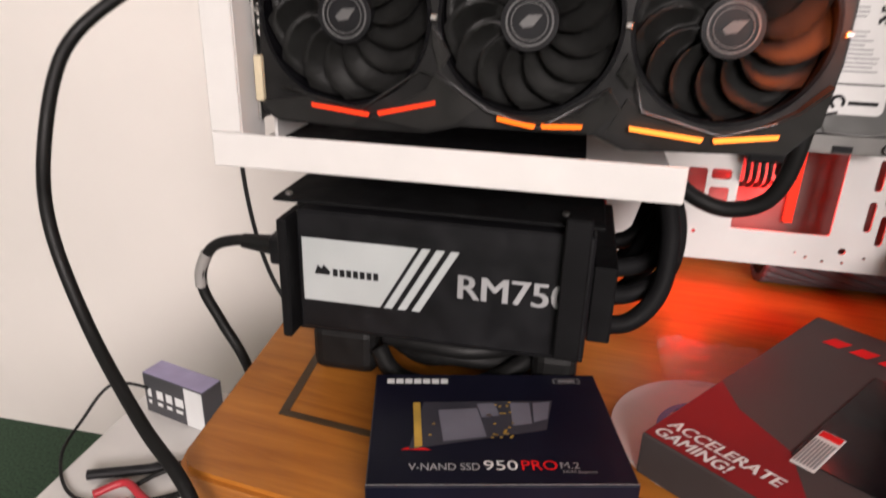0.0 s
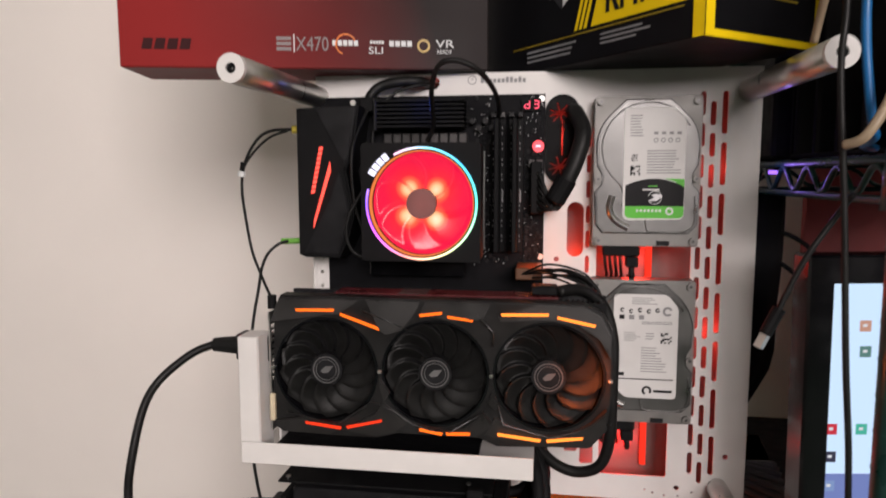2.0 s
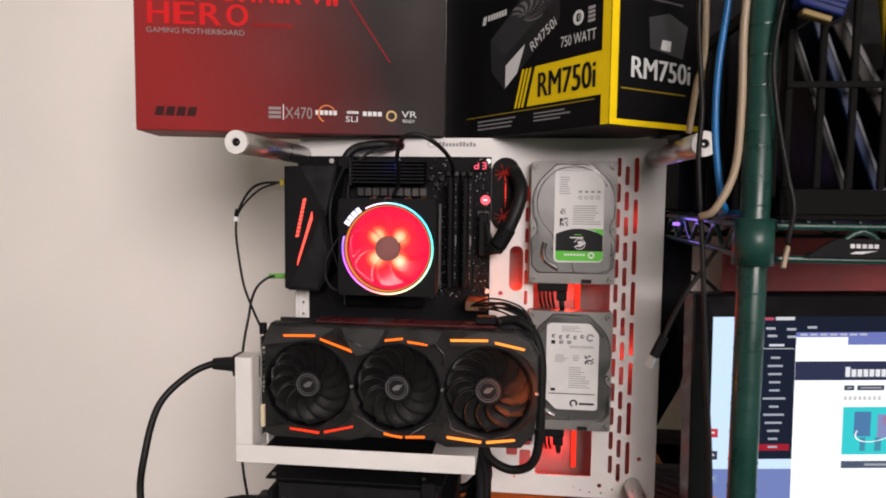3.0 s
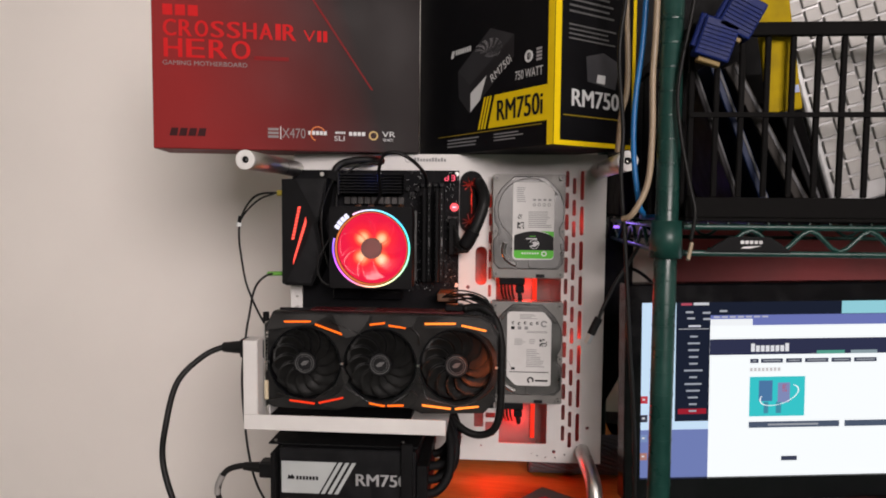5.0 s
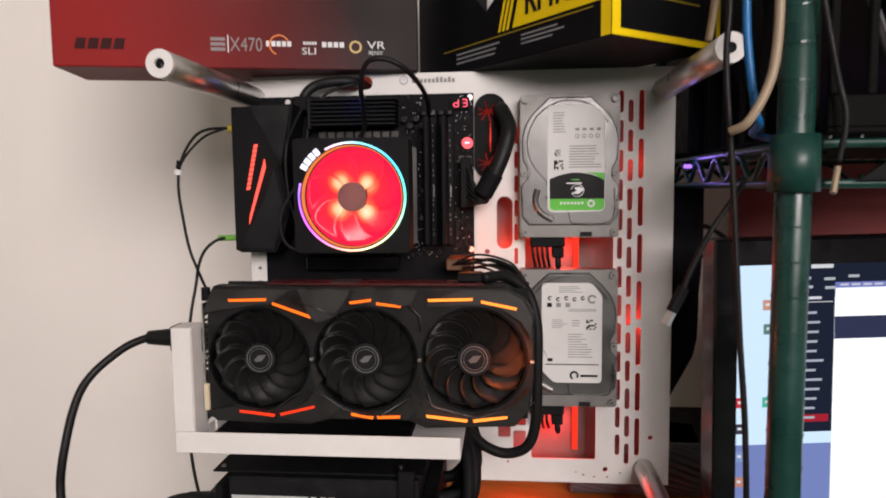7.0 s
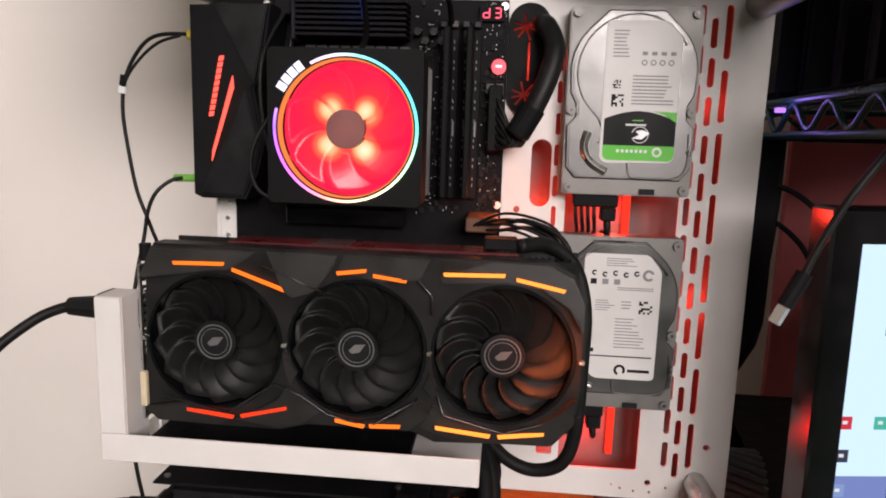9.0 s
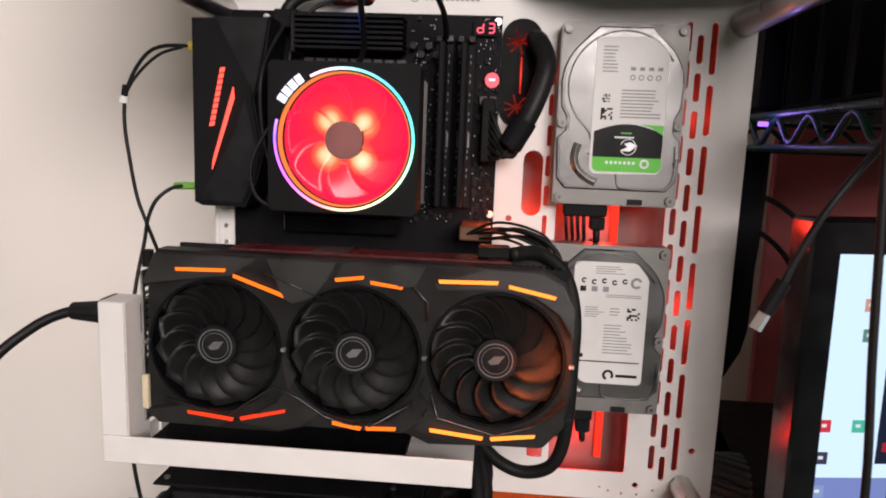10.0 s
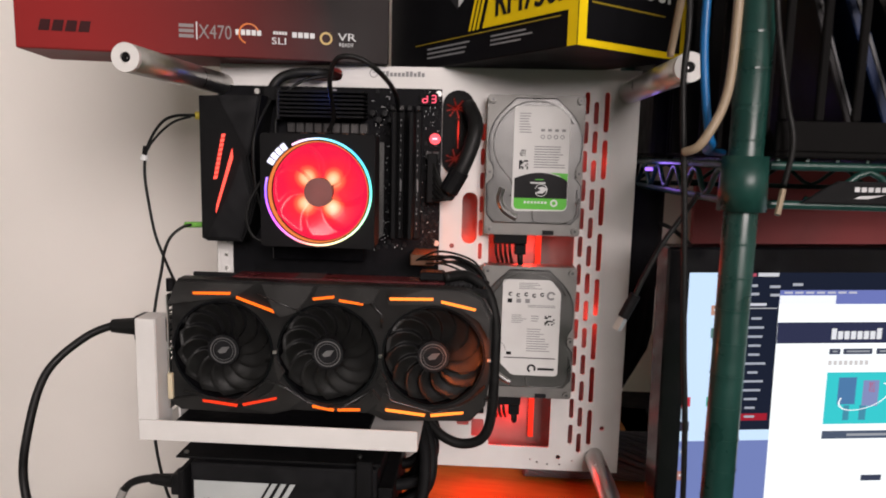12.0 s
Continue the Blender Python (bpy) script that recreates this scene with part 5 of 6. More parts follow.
# ---- things on the desk ----
ssd = thing("drive_box", pose(0.0628, -0.2103, DESK + 0.0004, 0, 0, 13.4), "small blue-black solid-state drive box lying flat", "box")
part("carton", B(-0.0665, 0.0665, -0.0485, 0.0485, 0, 0.0215, 0.0007), NAVY, ssd)
lay = Matrix.Translation((0, 0, 0.0215)) @ Matrix.Rotation(radians(-90), 4, "X")  # face plane y -> z up
e = 0.0005
bm = bmesh.new()
for i in range(7):
    flat(bm, rect(-0.0595 + i * 0.0053, -0.0552 + i * 0.0053, 0.0375, 0.0425), -e)
bmesh.ops.transform(bm, matrix=lay, verts=bm.verts[:])
part("maker_mark", bm, WHITEPRINT, ssd)
letters("printed_word", "V-NAND SSD", -0.046, -0.0105, -0.0375, -0.0325, -e, SILVER, ssd, lay)
letters("printed_word", "950", -0.0085, 0.0085, -0.0375, -0.0305, -e, WHITEPRINT, ssd, lay)
letters("printed_word", "PRO", 0.0105, 0.0285, -0.0375, -0.0305, -e, REDPRINT, ssd, lay)
letters("printed_word", "M.2", 0.0300, 0.0395, -0.0365, -0.0318, -e, INK, ssd, lay)
letters("printed_word", "NVM Express", 0.0305, 0.0475, -0.0405, -0.0378, -e, INK, ssd, lay)
bm = bmesh.new()
for r_ in (rect(0.040, 0.056, 0.0425, 0.043), rect(0.040, 0.056, 0.038, 0.0385), rect(0.040, 0.0405, 0.0385, 0.0425), rect(0.0555, 0.056, 0.0385, 0.0425), rect(0.043, 0.053, 0.0395, 0.0415)):
    flat(bm, r_, -e)
bmesh.ops.transform(bm, matrix=lay, verts=bm.verts[:])
part("size_frame", bm, INK, ssd)
bm = flat(bmesh.new(), rect(-0.0665, 0.0665, -0.0482, -0.0474), -e)
bmesh.ops.transform(bm, matrix=lay, verts=bm.verts[:])
part("edge_line", bm, INK, ssd)
bm = flat(bmesh.new(), [(-0.046, -0.022), (0.028, -0.006), (0.036, 0.021), (-0.038, 0.019)], -e)
bmesh.ops.transform(bm, matrix=lay, verts=bm.verts[:])
part("picture_board", bm, surface("board_print", (0.03, 0.03, 0.04), 0.4), ssd)
bm = bmesh.new()
for q in ([(-0.028, -0.016), (-0.005, -0.012), (-0.008, 0.013), (-0.030, 0.011)], [(-0.006, 0.004), (0.004, 0.006), (0.002, 0.018), (-0.008, 0.017)], [(0.010, -0.003), (0.021, -0.001), (0.022, 0.018), (0.011, 0.018)], [(0.022, 0.0), (0.030, 0.003), (0.034, 0.019), (0.024, 0.018)]):
    flat(bm, q, -1.8 * e)
bmesh.ops.transform(bm, matrix=lay, verts=bm.verts[:])
part("picture_chip", bm, surface("chip_print", (0.12, 0.12, 0.15), 0.4), ssd)
bm = flat(bmesh.new(), [(-0.043, -0.021), (-0.039, -0.020), (-0.040, 0.018), (-0.044, 0.018)], -1.8 * e)
bmesh.ops.transform(bm, matrix=lay, verts=bm.verts[:])
part("picture_contacts", bm, GOLD, ssd)
bm = bmesh.new()
for i in range(26):
    x, z = rg.uniform(-0.036, 0.01), rg.uniform(-0.014, 0.018)
    if x < -0.002 and -0.032 < x:
        x = rg.uniform(-0.004, 0.01)
    flat(bm, rect(x, x + 0.0015, z, z + 0.0012), -1.8 * e)
bmesh.ops.transform(bm, matrix=lay, verts=bm.verts[:])
tagged(part("picture_specks", bm, GOLD, ssd), kind="stuff")
bm = flat(bmesh.new(), [(-0.050, -0.022), (-0.034, -0.0225), (-0.043, -0.0185)], -e * 0.8)
bmesh.ops.transform(bm, matrix=lay, verts=bm.verts[:])
part("picture_flare", bm, REDPRINT, ssd)

mem = thing("memory_box", pose(0.141, -0.205, DESK + 0.0004, 0, 0, -38.6), "dark grey and red memory module box lying flat", "box")
MW, ML, MH = 0.150, 0.215, 0.026
part("carton", B(0, MW, 0, ML, 0, MH, 0.0008), MEMCARD, mem)
lay2 = Matrix.Translation((0, 0, MH)) @ Matrix.Rotation(radians(-90), 4, "X")
bm = flat(bmesh.new(), [(0.001, 0.001), (0.090, 0.001), (0.057, 0.047), (0.022, 0.061), (0.001, 0.080)], -e * 0.6)
bmesh.ops.transform(bm, matrix=lay2, verts=bm.verts[:])
part("red_field", bm, MEMRED, mem, "dark red printed field")
letters("slogan", "ACCELERATE", 0.005, 0.066, 0.0150, 0.0233, -e, WHITEPRINT, mem, lay2, 0.2, "", 0.008)
letters("slogan", "GAMING!", 0.004, 0.045, 0.0042, 0.0125, -e, WHITEPRINT, mem, lay2, 0.2, "", 0.008)
bm = bmesh.new()
for i in range(6):
    flat(bm, [(0.018 + i * 0.017, 0.178), (0.029 + i * 0.017, 0.178), (0.033 + i * 0.017, 0.190), (0.022 + i * 0.017, 0.190)], -e)
bmesh.ops.transform(bm, matrix=lay2, verts=bm.verts[:])
part("maker_mark", bm, REDPRINT, mem)
part("window", B(0.058, 0.118, 0.045, 0.158, MH + 0.0001, MH + 0.0008, 0.0002), GLOSS, mem, "glossy clear window over the module")
bm = B(0.0600, 0.0720, 0.0385, 0.0775, MH + 0.0009, MH + 0.0013)
part("sticker", bm, PAPER, mem, "white sticker")
bm = B(0.0607, 0.0713, 0.0705, 0.0768, MH + 0.0014, MH + 0.0016)
part("sticker_band", bm, REDPRINT, mem)
bm = bmesh.new()
for i in range(7):
    box(bm, 0.0606 + i * 0.0016, 0.0615 + i * 0.0016, 0.0405, 0.067, MH + 0.0014, MH + 0.0016)
part("sticker_print", bm, INK, mem)

disc = thing("optical_disc", pose(0.189, -0.166, DESK + 0.0005), "white and blue printed disc in a clear sleeve on the desk", "disc")

part("disc_body", lying(ring(bmesh.new(), 0, 0, 0.0075, 0.06, -0.0013, 0, 56)), PAPER, disc)
part("disc_print", lying(ring(bmesh.new(), 0, 0, 0.030, 0.034, -0.0018, -0.0014, 48)), surface("blue_print", (0.08, 0.20, 0.45), 0.4), disc)
part("disc_print", lying(ring(bmesh.new(), 0, 0, 0.008, 0.016, -0.0018, -0.0014, 40)), surface("gold_print", (0.5, 0.32, 0.1), 0.4), disc)
bag = bmesh.new()
N = 12
grid = [[bag.verts.new((0.164 + 0.072 * i / N, -0.112 + 0.066 * j / N - 0.010 * i / N, DESK + 0.004 + 0.004 * noise.noise((i * 0.7, j * 0.7, 1.3)))) for i in range(N + 1)] for j in range(N + 1)]
for j in range(N):
    for i in range(N):
        bag.faces.new((grid[j][i], grid[j][i + 1], grid[j + 1][i + 1], grid[j + 1][i])).smooth = True
bmesh.ops.solidify(bag, geom=bag.faces[:], thickness=0.0004)
tagged(finish("plastic_bag", bag, BAG), "crumpled clear plastic bag on the desk", "bag")
GREYRUBBER = surface("grey_rubber", (0.07, 0.07, 0.075), 0.5)
roll = thing("ribbed_roll", pose(0.262, 0.085, DESK + 0.0312), "dark grey ribbed rubber roll with slanted grooves", "roll")
bm = rod(bmesh.new(), (0, 0, 0), (0.16, 0, 0), 0.026, 40)
part("core", bm, MATTE, roll)
for i in range(22):
    a = 360 * i / 22
    pts = [(0.16 * k / 12, 0.0270 * math.cos(radians(a + k * 9)), 0.0270 * math.sin(radians(a + k * 9))) for k in range(13)]
    part("rib", tube(bmesh.new(), pts, 0.0042, 8, 2), GREYRUBBER, roll)

# ---- side cabinet with small things ----
cabt = thing("side_cabinet", pose(0, 0, 0), "white low cabinet beside the desk", "cabinet")
part("top", B(-0.335, -0.125, -0.62, 0.046, 0.53, 0.55, 0.002), WHITE, cabt)
part("body", B(-0.33, -0.13, -0.61, 0.041, 0.02, 0.5298, 0.002), WHITE, cabt)
part("plinth", B(-0.325, -0.135, -0.60, 0.036, 0.0, 0.0198), MATTE, cabt)
sb = thing("small_box", pose(-0.314, -0.003, 0.5504, 0, 0, -14.5), "small black and white printed box", "box")
part("carton", B(0, 0.080, 0, 0.026, 0, 0.046, 0.0006), surface("grey_black_card", (0.05, 0.05, 0.055), 0.45), sb)
part("top_face", B(0.0005, 0.0795, 0.0005, 0.0255, 0.0462, 0.0466), surface("lavender_print", (0.30, 0.27, 0.42), 0.5), sb, "lavender top")
part("white_field", flat(bmesh.new(), rect(0.056, 0.0795, 0.001, 0.045), -0.0005), WHITEPRINT, sb)
bm = bmesh.new()
for i, w in enumerate((0.006, 0.010, 0.010, 0.013)):
    flat(bm, rect(0.005 + i * 0.0125, 0.005 + i * 0.0125 + w * 0.85, 0.020, 0.030), -0.0005)
    flat(bm, rect(0.005 + i * 0.0125, 0.005 + i * 0.0125 + w * 0.7, 0.012, 0.016), -0.0005)
part("print", bm, WHITEPRINT, sb)
pen = thing("pen", pose(-0.305, -0.106, 0.5552, 0, 0, 22), "black marker pen lying on the cabinet", "pen")
part("barrel", rod(bmesh.new(), (0, 0, 0), (0.085, 0, 0), 0.0046, 14), BLACK, pen)
part("cap", rod(bmesh.new(), (0.0855, 0, 0), (0.125, 0, 0), 0.0050, 14), MATTE, pen)
cable("cabinet_wires", "tangle of dark wires on the cabinet", [
    ([(-0.30, 0.00, 0.575), (-0.335, -0.02, 0.59), (-0.352, -0.05, 0.565), (-0.345, -0.09, 0.554), (-0.30, -0.13, 0.5525), (-0.24, -0.12, 0.5525), (-0.2, -0.09, 0.5525)], 0.0016),
    ([(-0.27, -0.09, 0.553), (-0.24, -0.075, 0.556), (-0.21, -0.10, 0.554), (-0.23, -0.13, 0.553), (-0.2, -0.14, 0.553)], 0.0022),
    ([(-0.26, -0.11, 0.553), (-0.235, -0.085, 0.558), (-0.2, -0.08, 0.556), (-0.17, -0.1, 0.553)], 0.0022)], RUBBER)
cable("red_wire", "short red wire on the cabinet", [
    ([(-0.285, -0.125, 0.554), (-0.265, -0.110, 0.558), (-0.245, -0.118, 0.556), (-0.225, -0.128, 0.554)], 0.0036)], surface("red_wire_skin", (0.35, 0.02, 0.03), 0.4))

# ---- green wire shelf ----
SX, SY = 0.3890, -0.229
rack = thing("wire_shelf", pose(0, 0, 0), "green epoxy-coated wire shelving unit", "shelf")


def shelf_post(x, y):
    bm = bmesh.new()
    rod(bm, (x, y, 0.0), (x, y, 1.9), 0.0122, 24)
    for f in bm.faces:
        f.smooth = len(f.verts) == 4
    p = part("post", bm, POSTGREEN, rack, "green ringed steel post")
    bm = bmesh.new()
    for i in range(60):
        z = 0.72 + i * 0.0254
        if z < 1.6 and not 1.095 < z < 1.145:
            rod(bm, (x, y, z - 0.0008), (x, y, z + 0.0008), 0.01255, 24)
    tagged(part("post_ring", bm, POSTGREEN, p), kind="stuff")
    bm = bmesh.new()
    rod(bm, (x, y, 1.100), (x, y, 1.1405), 0.0176, 28, 0.0163)
    for f in bm.faces:
        f.smooth = len(f.verts) == 4
    part("collar", bm, POSTGREEN, p, "tapered green collar")


def truss(p, q, n, lead=0.0):
    p, q = Vector(p), Vector(q)
    bm = bmesh.new()
    top, low = Vector((0, 0, 1.134)), Vector((0, 0, 1.1055))
    rod(bm, p + top, q + top, 0.0032, 12)
    rod(bm, p + low, q + low, 0.0032, 12)
    a = p + (q - p).normalized() * lead
    pts = [a + Vector((-0.014, 0, 1.1098))] if lead else []
    for i in range(n * 2 + 1):
        pts.append(a.lerp(q, i / (2 * n)) + (Vector((0, 0, 1.1310)) if i % 2 else Vector((0, 0, 1.1085))))
    tube(bm, pts, 0.0026, 8, 4)
    part("truss", bm, POSTGREEN, rack, "zigzag wire edge")


for x in (SX, 1.27):
    for y in (SY, 0.19):
        shelf_post(x, y)
truss((SX + 0.018, SY, 0), (1.252, SY, 0), 13, 0.041)
truss((SX, SY + 0.018, 0), (SX, 0.172, 0), 6)
truss((1.27, SY + 0.018, 0), (1.27, 0.172, 0), 6)
truss((SX + 0.018, 0.19, 0), (1.252, 0.19, 0), 11)
for i in range(40):
    x = SX + 0.022 + i * 0.0212
    part("shelf_wire", rod(bmesh.new(), (x, SY - 0.0042, 1.1384), (x, 0.194, 1.1384), 0.0014, 6), POSTGREEN, rack)
plate_bm = prism(bmesh.new(), [(0.430, 1.1075), (0.520, 1.1075), (0.508, 1.1170), (0.497, 1.1240), (0.455, 1.1240), (0.443, 1.1170)], SY - 0.0070, SY - 0.0040, 0.0008)
pl = part("name_plate", plate_bm, MATTE, rack, "black plastic maker's plate")
bm = bmesh.new()
for i in range(5):
    flat(bm, rect(0.466 + i * 0.0048, 0.4695 + i * 0.0048, 1.1165, 1.1200), SY - 0.0073)
flat(bm, [(0.466, 1.1115), (0.476, 1.1115), (0.488, 1.1145), (0.470, 1.1135)], SY - 0.0073)
part("plate_mark", bm, SILVER, pl)

# crate on the shelf
CX0, CX1, CY0, CY1, CZ0, CZ1 = 0.406, 0.80, -0.240, 0.05, 1.1402, 1.349
crate = thing("plastic_crate", pose(0, 0, 0), "black plastic lattice crate full of parts", "crate")
part("base", B(CX0, CX1, CY0, CY1, CZ0, CZ0 + 0.004, 0.001), CRATEBLACK, crate)
bm = bmesh.new()
box(bm, CX0, CX1, CY0, CY0 + 0.006, CZ0 + 0.0042, CZ0 + 0.026, 0.001)
part("lower_rim", bm, CRATEBLACK, crate)
bm = bmesh.new()
box(bm, CX0, CX1, CY0 - 0.002, CY0 + 0.006, CZ1 - 0.014, CZ1, 0.001)
box(bm, CX0, CX0 + 0.006, CY0 + 0.0062, CY1, CZ1 - 0.014, CZ1, 0.001)
box(bm, CX1 - 0.006, CX1, CY0 + 0.0062, CY1, CZ1 - 0.014, CZ1, 0.001)
part("upper_rim", bm, CRATEBLACK, crate)
for i in range(16):
    x = CX0 + 0.003 + i * 0.02575
    part("upright_bar", B(x - 0.003, x + 0.003, CY0 + 0.0005, CY0 + 0.005, CZ0 + 0.0262, CZ1 - 0.0142, 0.001), CRATEBLACK, crate)
for z in (CZ0 + 0.113,):
    part("cross_bar", B(CX0, CX1, CY0 - 0.0015, CY0 + 0.0003, z - 0.0028, z + 0.0028, 0.0006), CRATEBLACK, crate)
for i in range(6):
    y = CY0 + 0.03 + i * 0.05
    part("side_bar", B(CX0 + 0.001, CX0 + 0.005, y - 0.003, y + 0.003, CZ0 + 0.004, CZ1 - 0.0142), CRATEBLACK, crate)
part("back_wall", B(CX0, CX1, CY1 - 0.004, CY1, CZ0 + 0.0042, CZ1), CRATEBLACK, crate)

kb = thing("keyboard", pose(0.590, -0.175, CZ0 + 0.012, 0, -17.5, 0), "silver keyboard with white keys standing on edge in the crate", "keyboard")
part("case", B(0, 0.125, 0, 0.012, 0, 0.33, 0.003, 2), KEYMETAL, kb)
kb_key = B(0.0, 0.0165, -0.0035, -0.0002, 0.0, 0.0150, 0.0008)
me = bpy.data.meshes.new("key")
kb_key.to_mesh(me)
kb_key.free()
me.materials.append(surface("white_keys", (0.30, 0.29, 0.275), 0.4, vary=0.05))
for c in range(6):
    for r_ in range(17):
        k = new("key", me)
        k.parent = kb
        k.location = (0.008 + c * 0.0188, 0, 0.012 + r_ * 0.0178 + (c % 3) * 0.005)


def leaning_case(x, y, lean, h, d, w, material, label, name="disc_case"):
    t = thing(name, pose(x, y, CZ0 + 0.0085, 0, lean, 0), label, "case", "cases in the crate")
    part("shell", B(0, w, 0, d, 0, h, 0.001), material, t)
    part("spine", B(w * 0.62, w * 0.85, -0.001, -0.0002, 0.004, h - 0.004), surface("pale_edge", (0.10, 0.10, 0.105), 0.5, spec=0.1), t)


leaning_case(0.468, -0.222, -20, 0.165, 0.13, 0.007, surface("dark_case", (0.012, 0.011, 0.012), 0.5, spec=0.1), "dark disc case with a pale edge leaning in the crate")
leaning_case(0.496, -0.222, -22, 0.175, 0.13, 0.010, surface("blue_case", (0.010, 0.018, 0.05), 0.45, spec=0.12), "blue disc case leaning in the crate")
leaning_case(0.535, -0.222, -29, 0.18, 0.14, 0.014, surface("brown_grey_case", (0.022, 0.019, 0.017), 0.5, spec=0.1), "grey-brown case leaning in the crate")
leaning_case(0.566, -0.19, -22, 0.14, 0.12, 0.010, MATTE, "black case leaning in the crate")
yel = thing("yellow_packet", pose(0.494, -0.226, 1.256, 0, -9, 0), "bright yellow packet hanging in the crate", "packet")
part("packet", B(0, 0.036, 0, 0.006, 0, 0.125, 0.002, 2), surface("yellow_plastic", (0.30, 0.21, 0.003), 0.6, spec=0.06, vary=0.3, scale=30), yel)
part("spot", B(0.024, 0.034, -0.0008, -0.0002, 0.018, 0.026), surface("blue_spot", (0.25, 0.3, 0.5), 0.5), yel)
for x, z, r_ in ((0.425, 1.314, 18), (0.449, 1.338, 28)):
    vg = thing("video_connector", pose(x, -0.256, z + 0.012, 0, r_, 0), "blue video cable connector hung over the crate rim", "connector", "blue connectors")
    part("hood", B(-0.018, 0.018, -0.012, 0.006, -0.020, 0.020, 0.002, 2), VGA, vg)
    b2 = bmesh.new()
    for i in range(7):
        box(b2, -0.016, 0.016, -0.0132, -0.0122, -0.014 + i * 0.0042, -0.012 + i * 0.0042)
    part("ribs", b2, VGA, vg)
    part("thumb_screw", rod(bmesh.new(), (-0.0195, -0.003, -0.012), (-0.0195, -0.003, 0.022), 0.0035, 12), VGA, vg)
    part("socket_shell", B(-0.012, 0.012, -0.008, 0.002, -0.0255, -0.0202, 0.001), surface("dull_brass", (0.16, 0.11, 0.04), 0.6, 0.3), vg)
    part("cord", tube(bmesh.new(), [(0, -0.003, 0.02), (0.002, -0.002, 0.05), (0.02, 0.01, 0.09), (0.05, 0.03, 0.12)], 0.0042, 10), VGA, vg)

# hanging cables beside the post
cable("blue_network_cable", "bright blue network cable hanging beside the post", [
    ([(0.366, -0.243, 1.70), (0.360, -0.243, 1.48), (0.358, -0.243, 1.383), (0.355, -0.243, 1.324), (0.349, -0.243, 1.265), (0.349, -0.243, 1.212), (0.356, -0.242, 1.160), (0.363, -0.232, 1.148), (0.370, -0.20, 1.1440), (0.40, -0.15, 1.1435)], 0.0030)], BLUECABLE)
cable("beige_cable", "beige cable hanging beside the post", [
    ([(0.368, -0.260, 1.70), (0.366, -0.260, 1.45), (0.365, -0.260, 1.343), (0.363, -0.260, 1.291), (0.364, -0.260, 1.233), (0.361, -0.260, 1.181), (0.347, -0.260, 1.149), (0.338, -0.25, 1.142)], 0.0032)], BEIGECABLE)
cable("beige_cable", "beige cable hanging behind the boxes", [
    ([(0.352, -0.20, 1.70), (0.345, -0.20, 1.45), (0.349, -0.20, 1.30), (0.344, -0.195, 1.26), (0.345, -0.17, 1.22)], 0.0030)], BEIGECABLE)
cable("black_lead", "thin black lead hanging in front of the shelf", [
    ([(0.345, -0.24, 1.60), (0.339, -0.24, 1.40), (0.332, -0.24, 1.319), (0.338, -0.24, 1.236), (0.337, -0.24, 1.188), (0.344, -0.24, 1.103), (0.351, -0.24, 1.000), (0.357, -0.24, 0.927), (0.362, -0.235, 0.83), (0.363, -0.225, DESK + 0.002)], 0.0023)], RUBBER)
cable("black_lead", "thin black lead running down along the green post", [
    ([(0.418, -0.246, 1.60), (0.409, -0.248, 1.40), (0.393, -0.248, 1.29), (0.395, -0.248, 1.24), (0.407, -0.248, 1.18), (0.413, -0.25, 1.15), (0.410, -0.248, 1.12)], 0.0022)], RUBBER)
usb = cable("usb_cable", "black usb cable hanging with its metal plug down", [
    ([(0.366, -0.200, 1.110), (0.359, -0.190, 1.093), (0.343, -0.188, 1.066), (0.330, -0.187, 1.037), (0.3245, -0.187, 1.022)], 0.0022)], RUBBER, [
    ("plug_body", rod(bmesh.new(), (0.3255, -0.187, 1.0250), (0.3165, -0.187, 1.0055), 0.0048, 12), MATTE, ""),
    ("plug_tip", rod(bmesh.new(), (0.3163, -0.187, 1.005), (0.3118, -0.187, 0.995), 0.0040, 4), STEEL, "bare metal usb tip")])
cable("wall_wires", "dark wires drooping behind the monitor", [
    ([(0.36, 0.10, 1.06), (0.42, 0.10, 1.058), (0.455, 0.08, 1.03), (0.47, 0.06, 0.99)], 0.0026),
    ([(0.36, 0.11, 1.03), (0.41, 0.11, 1.028), (0.44, 0.08, 1.00), (0.45, 0.06, 0.95)], 0.0026)], RUBBER)
tie = thing("cable_tie", pose(0.408, -0.247, 1.117), "white cable tie end below the shelf edge", "cable tie")
part("strap", rod(bmesh.new(), (0.006, 0.008, 0.0), (0.0, 0.0, -0.018), 0.0022, 6), BEIGECABLE, tie)

# ---- table under the monitor ----
tab = thing("monitor_table", pose(0, 0, 0), "black low table under the monitor", "table")
part("tabletop", B(0.425, 1.22, -0.20, 0.42, DESK - 0.022, DESK, 0.002), MATTE, tab)
for x in (0.44, 1.17):
    for y in (-0.185, 0.375):
        part("leg", B(x, x + 0.03, y, y + 0.03, 0, DESK - 0.0222, 0.002), MATTE, tab)

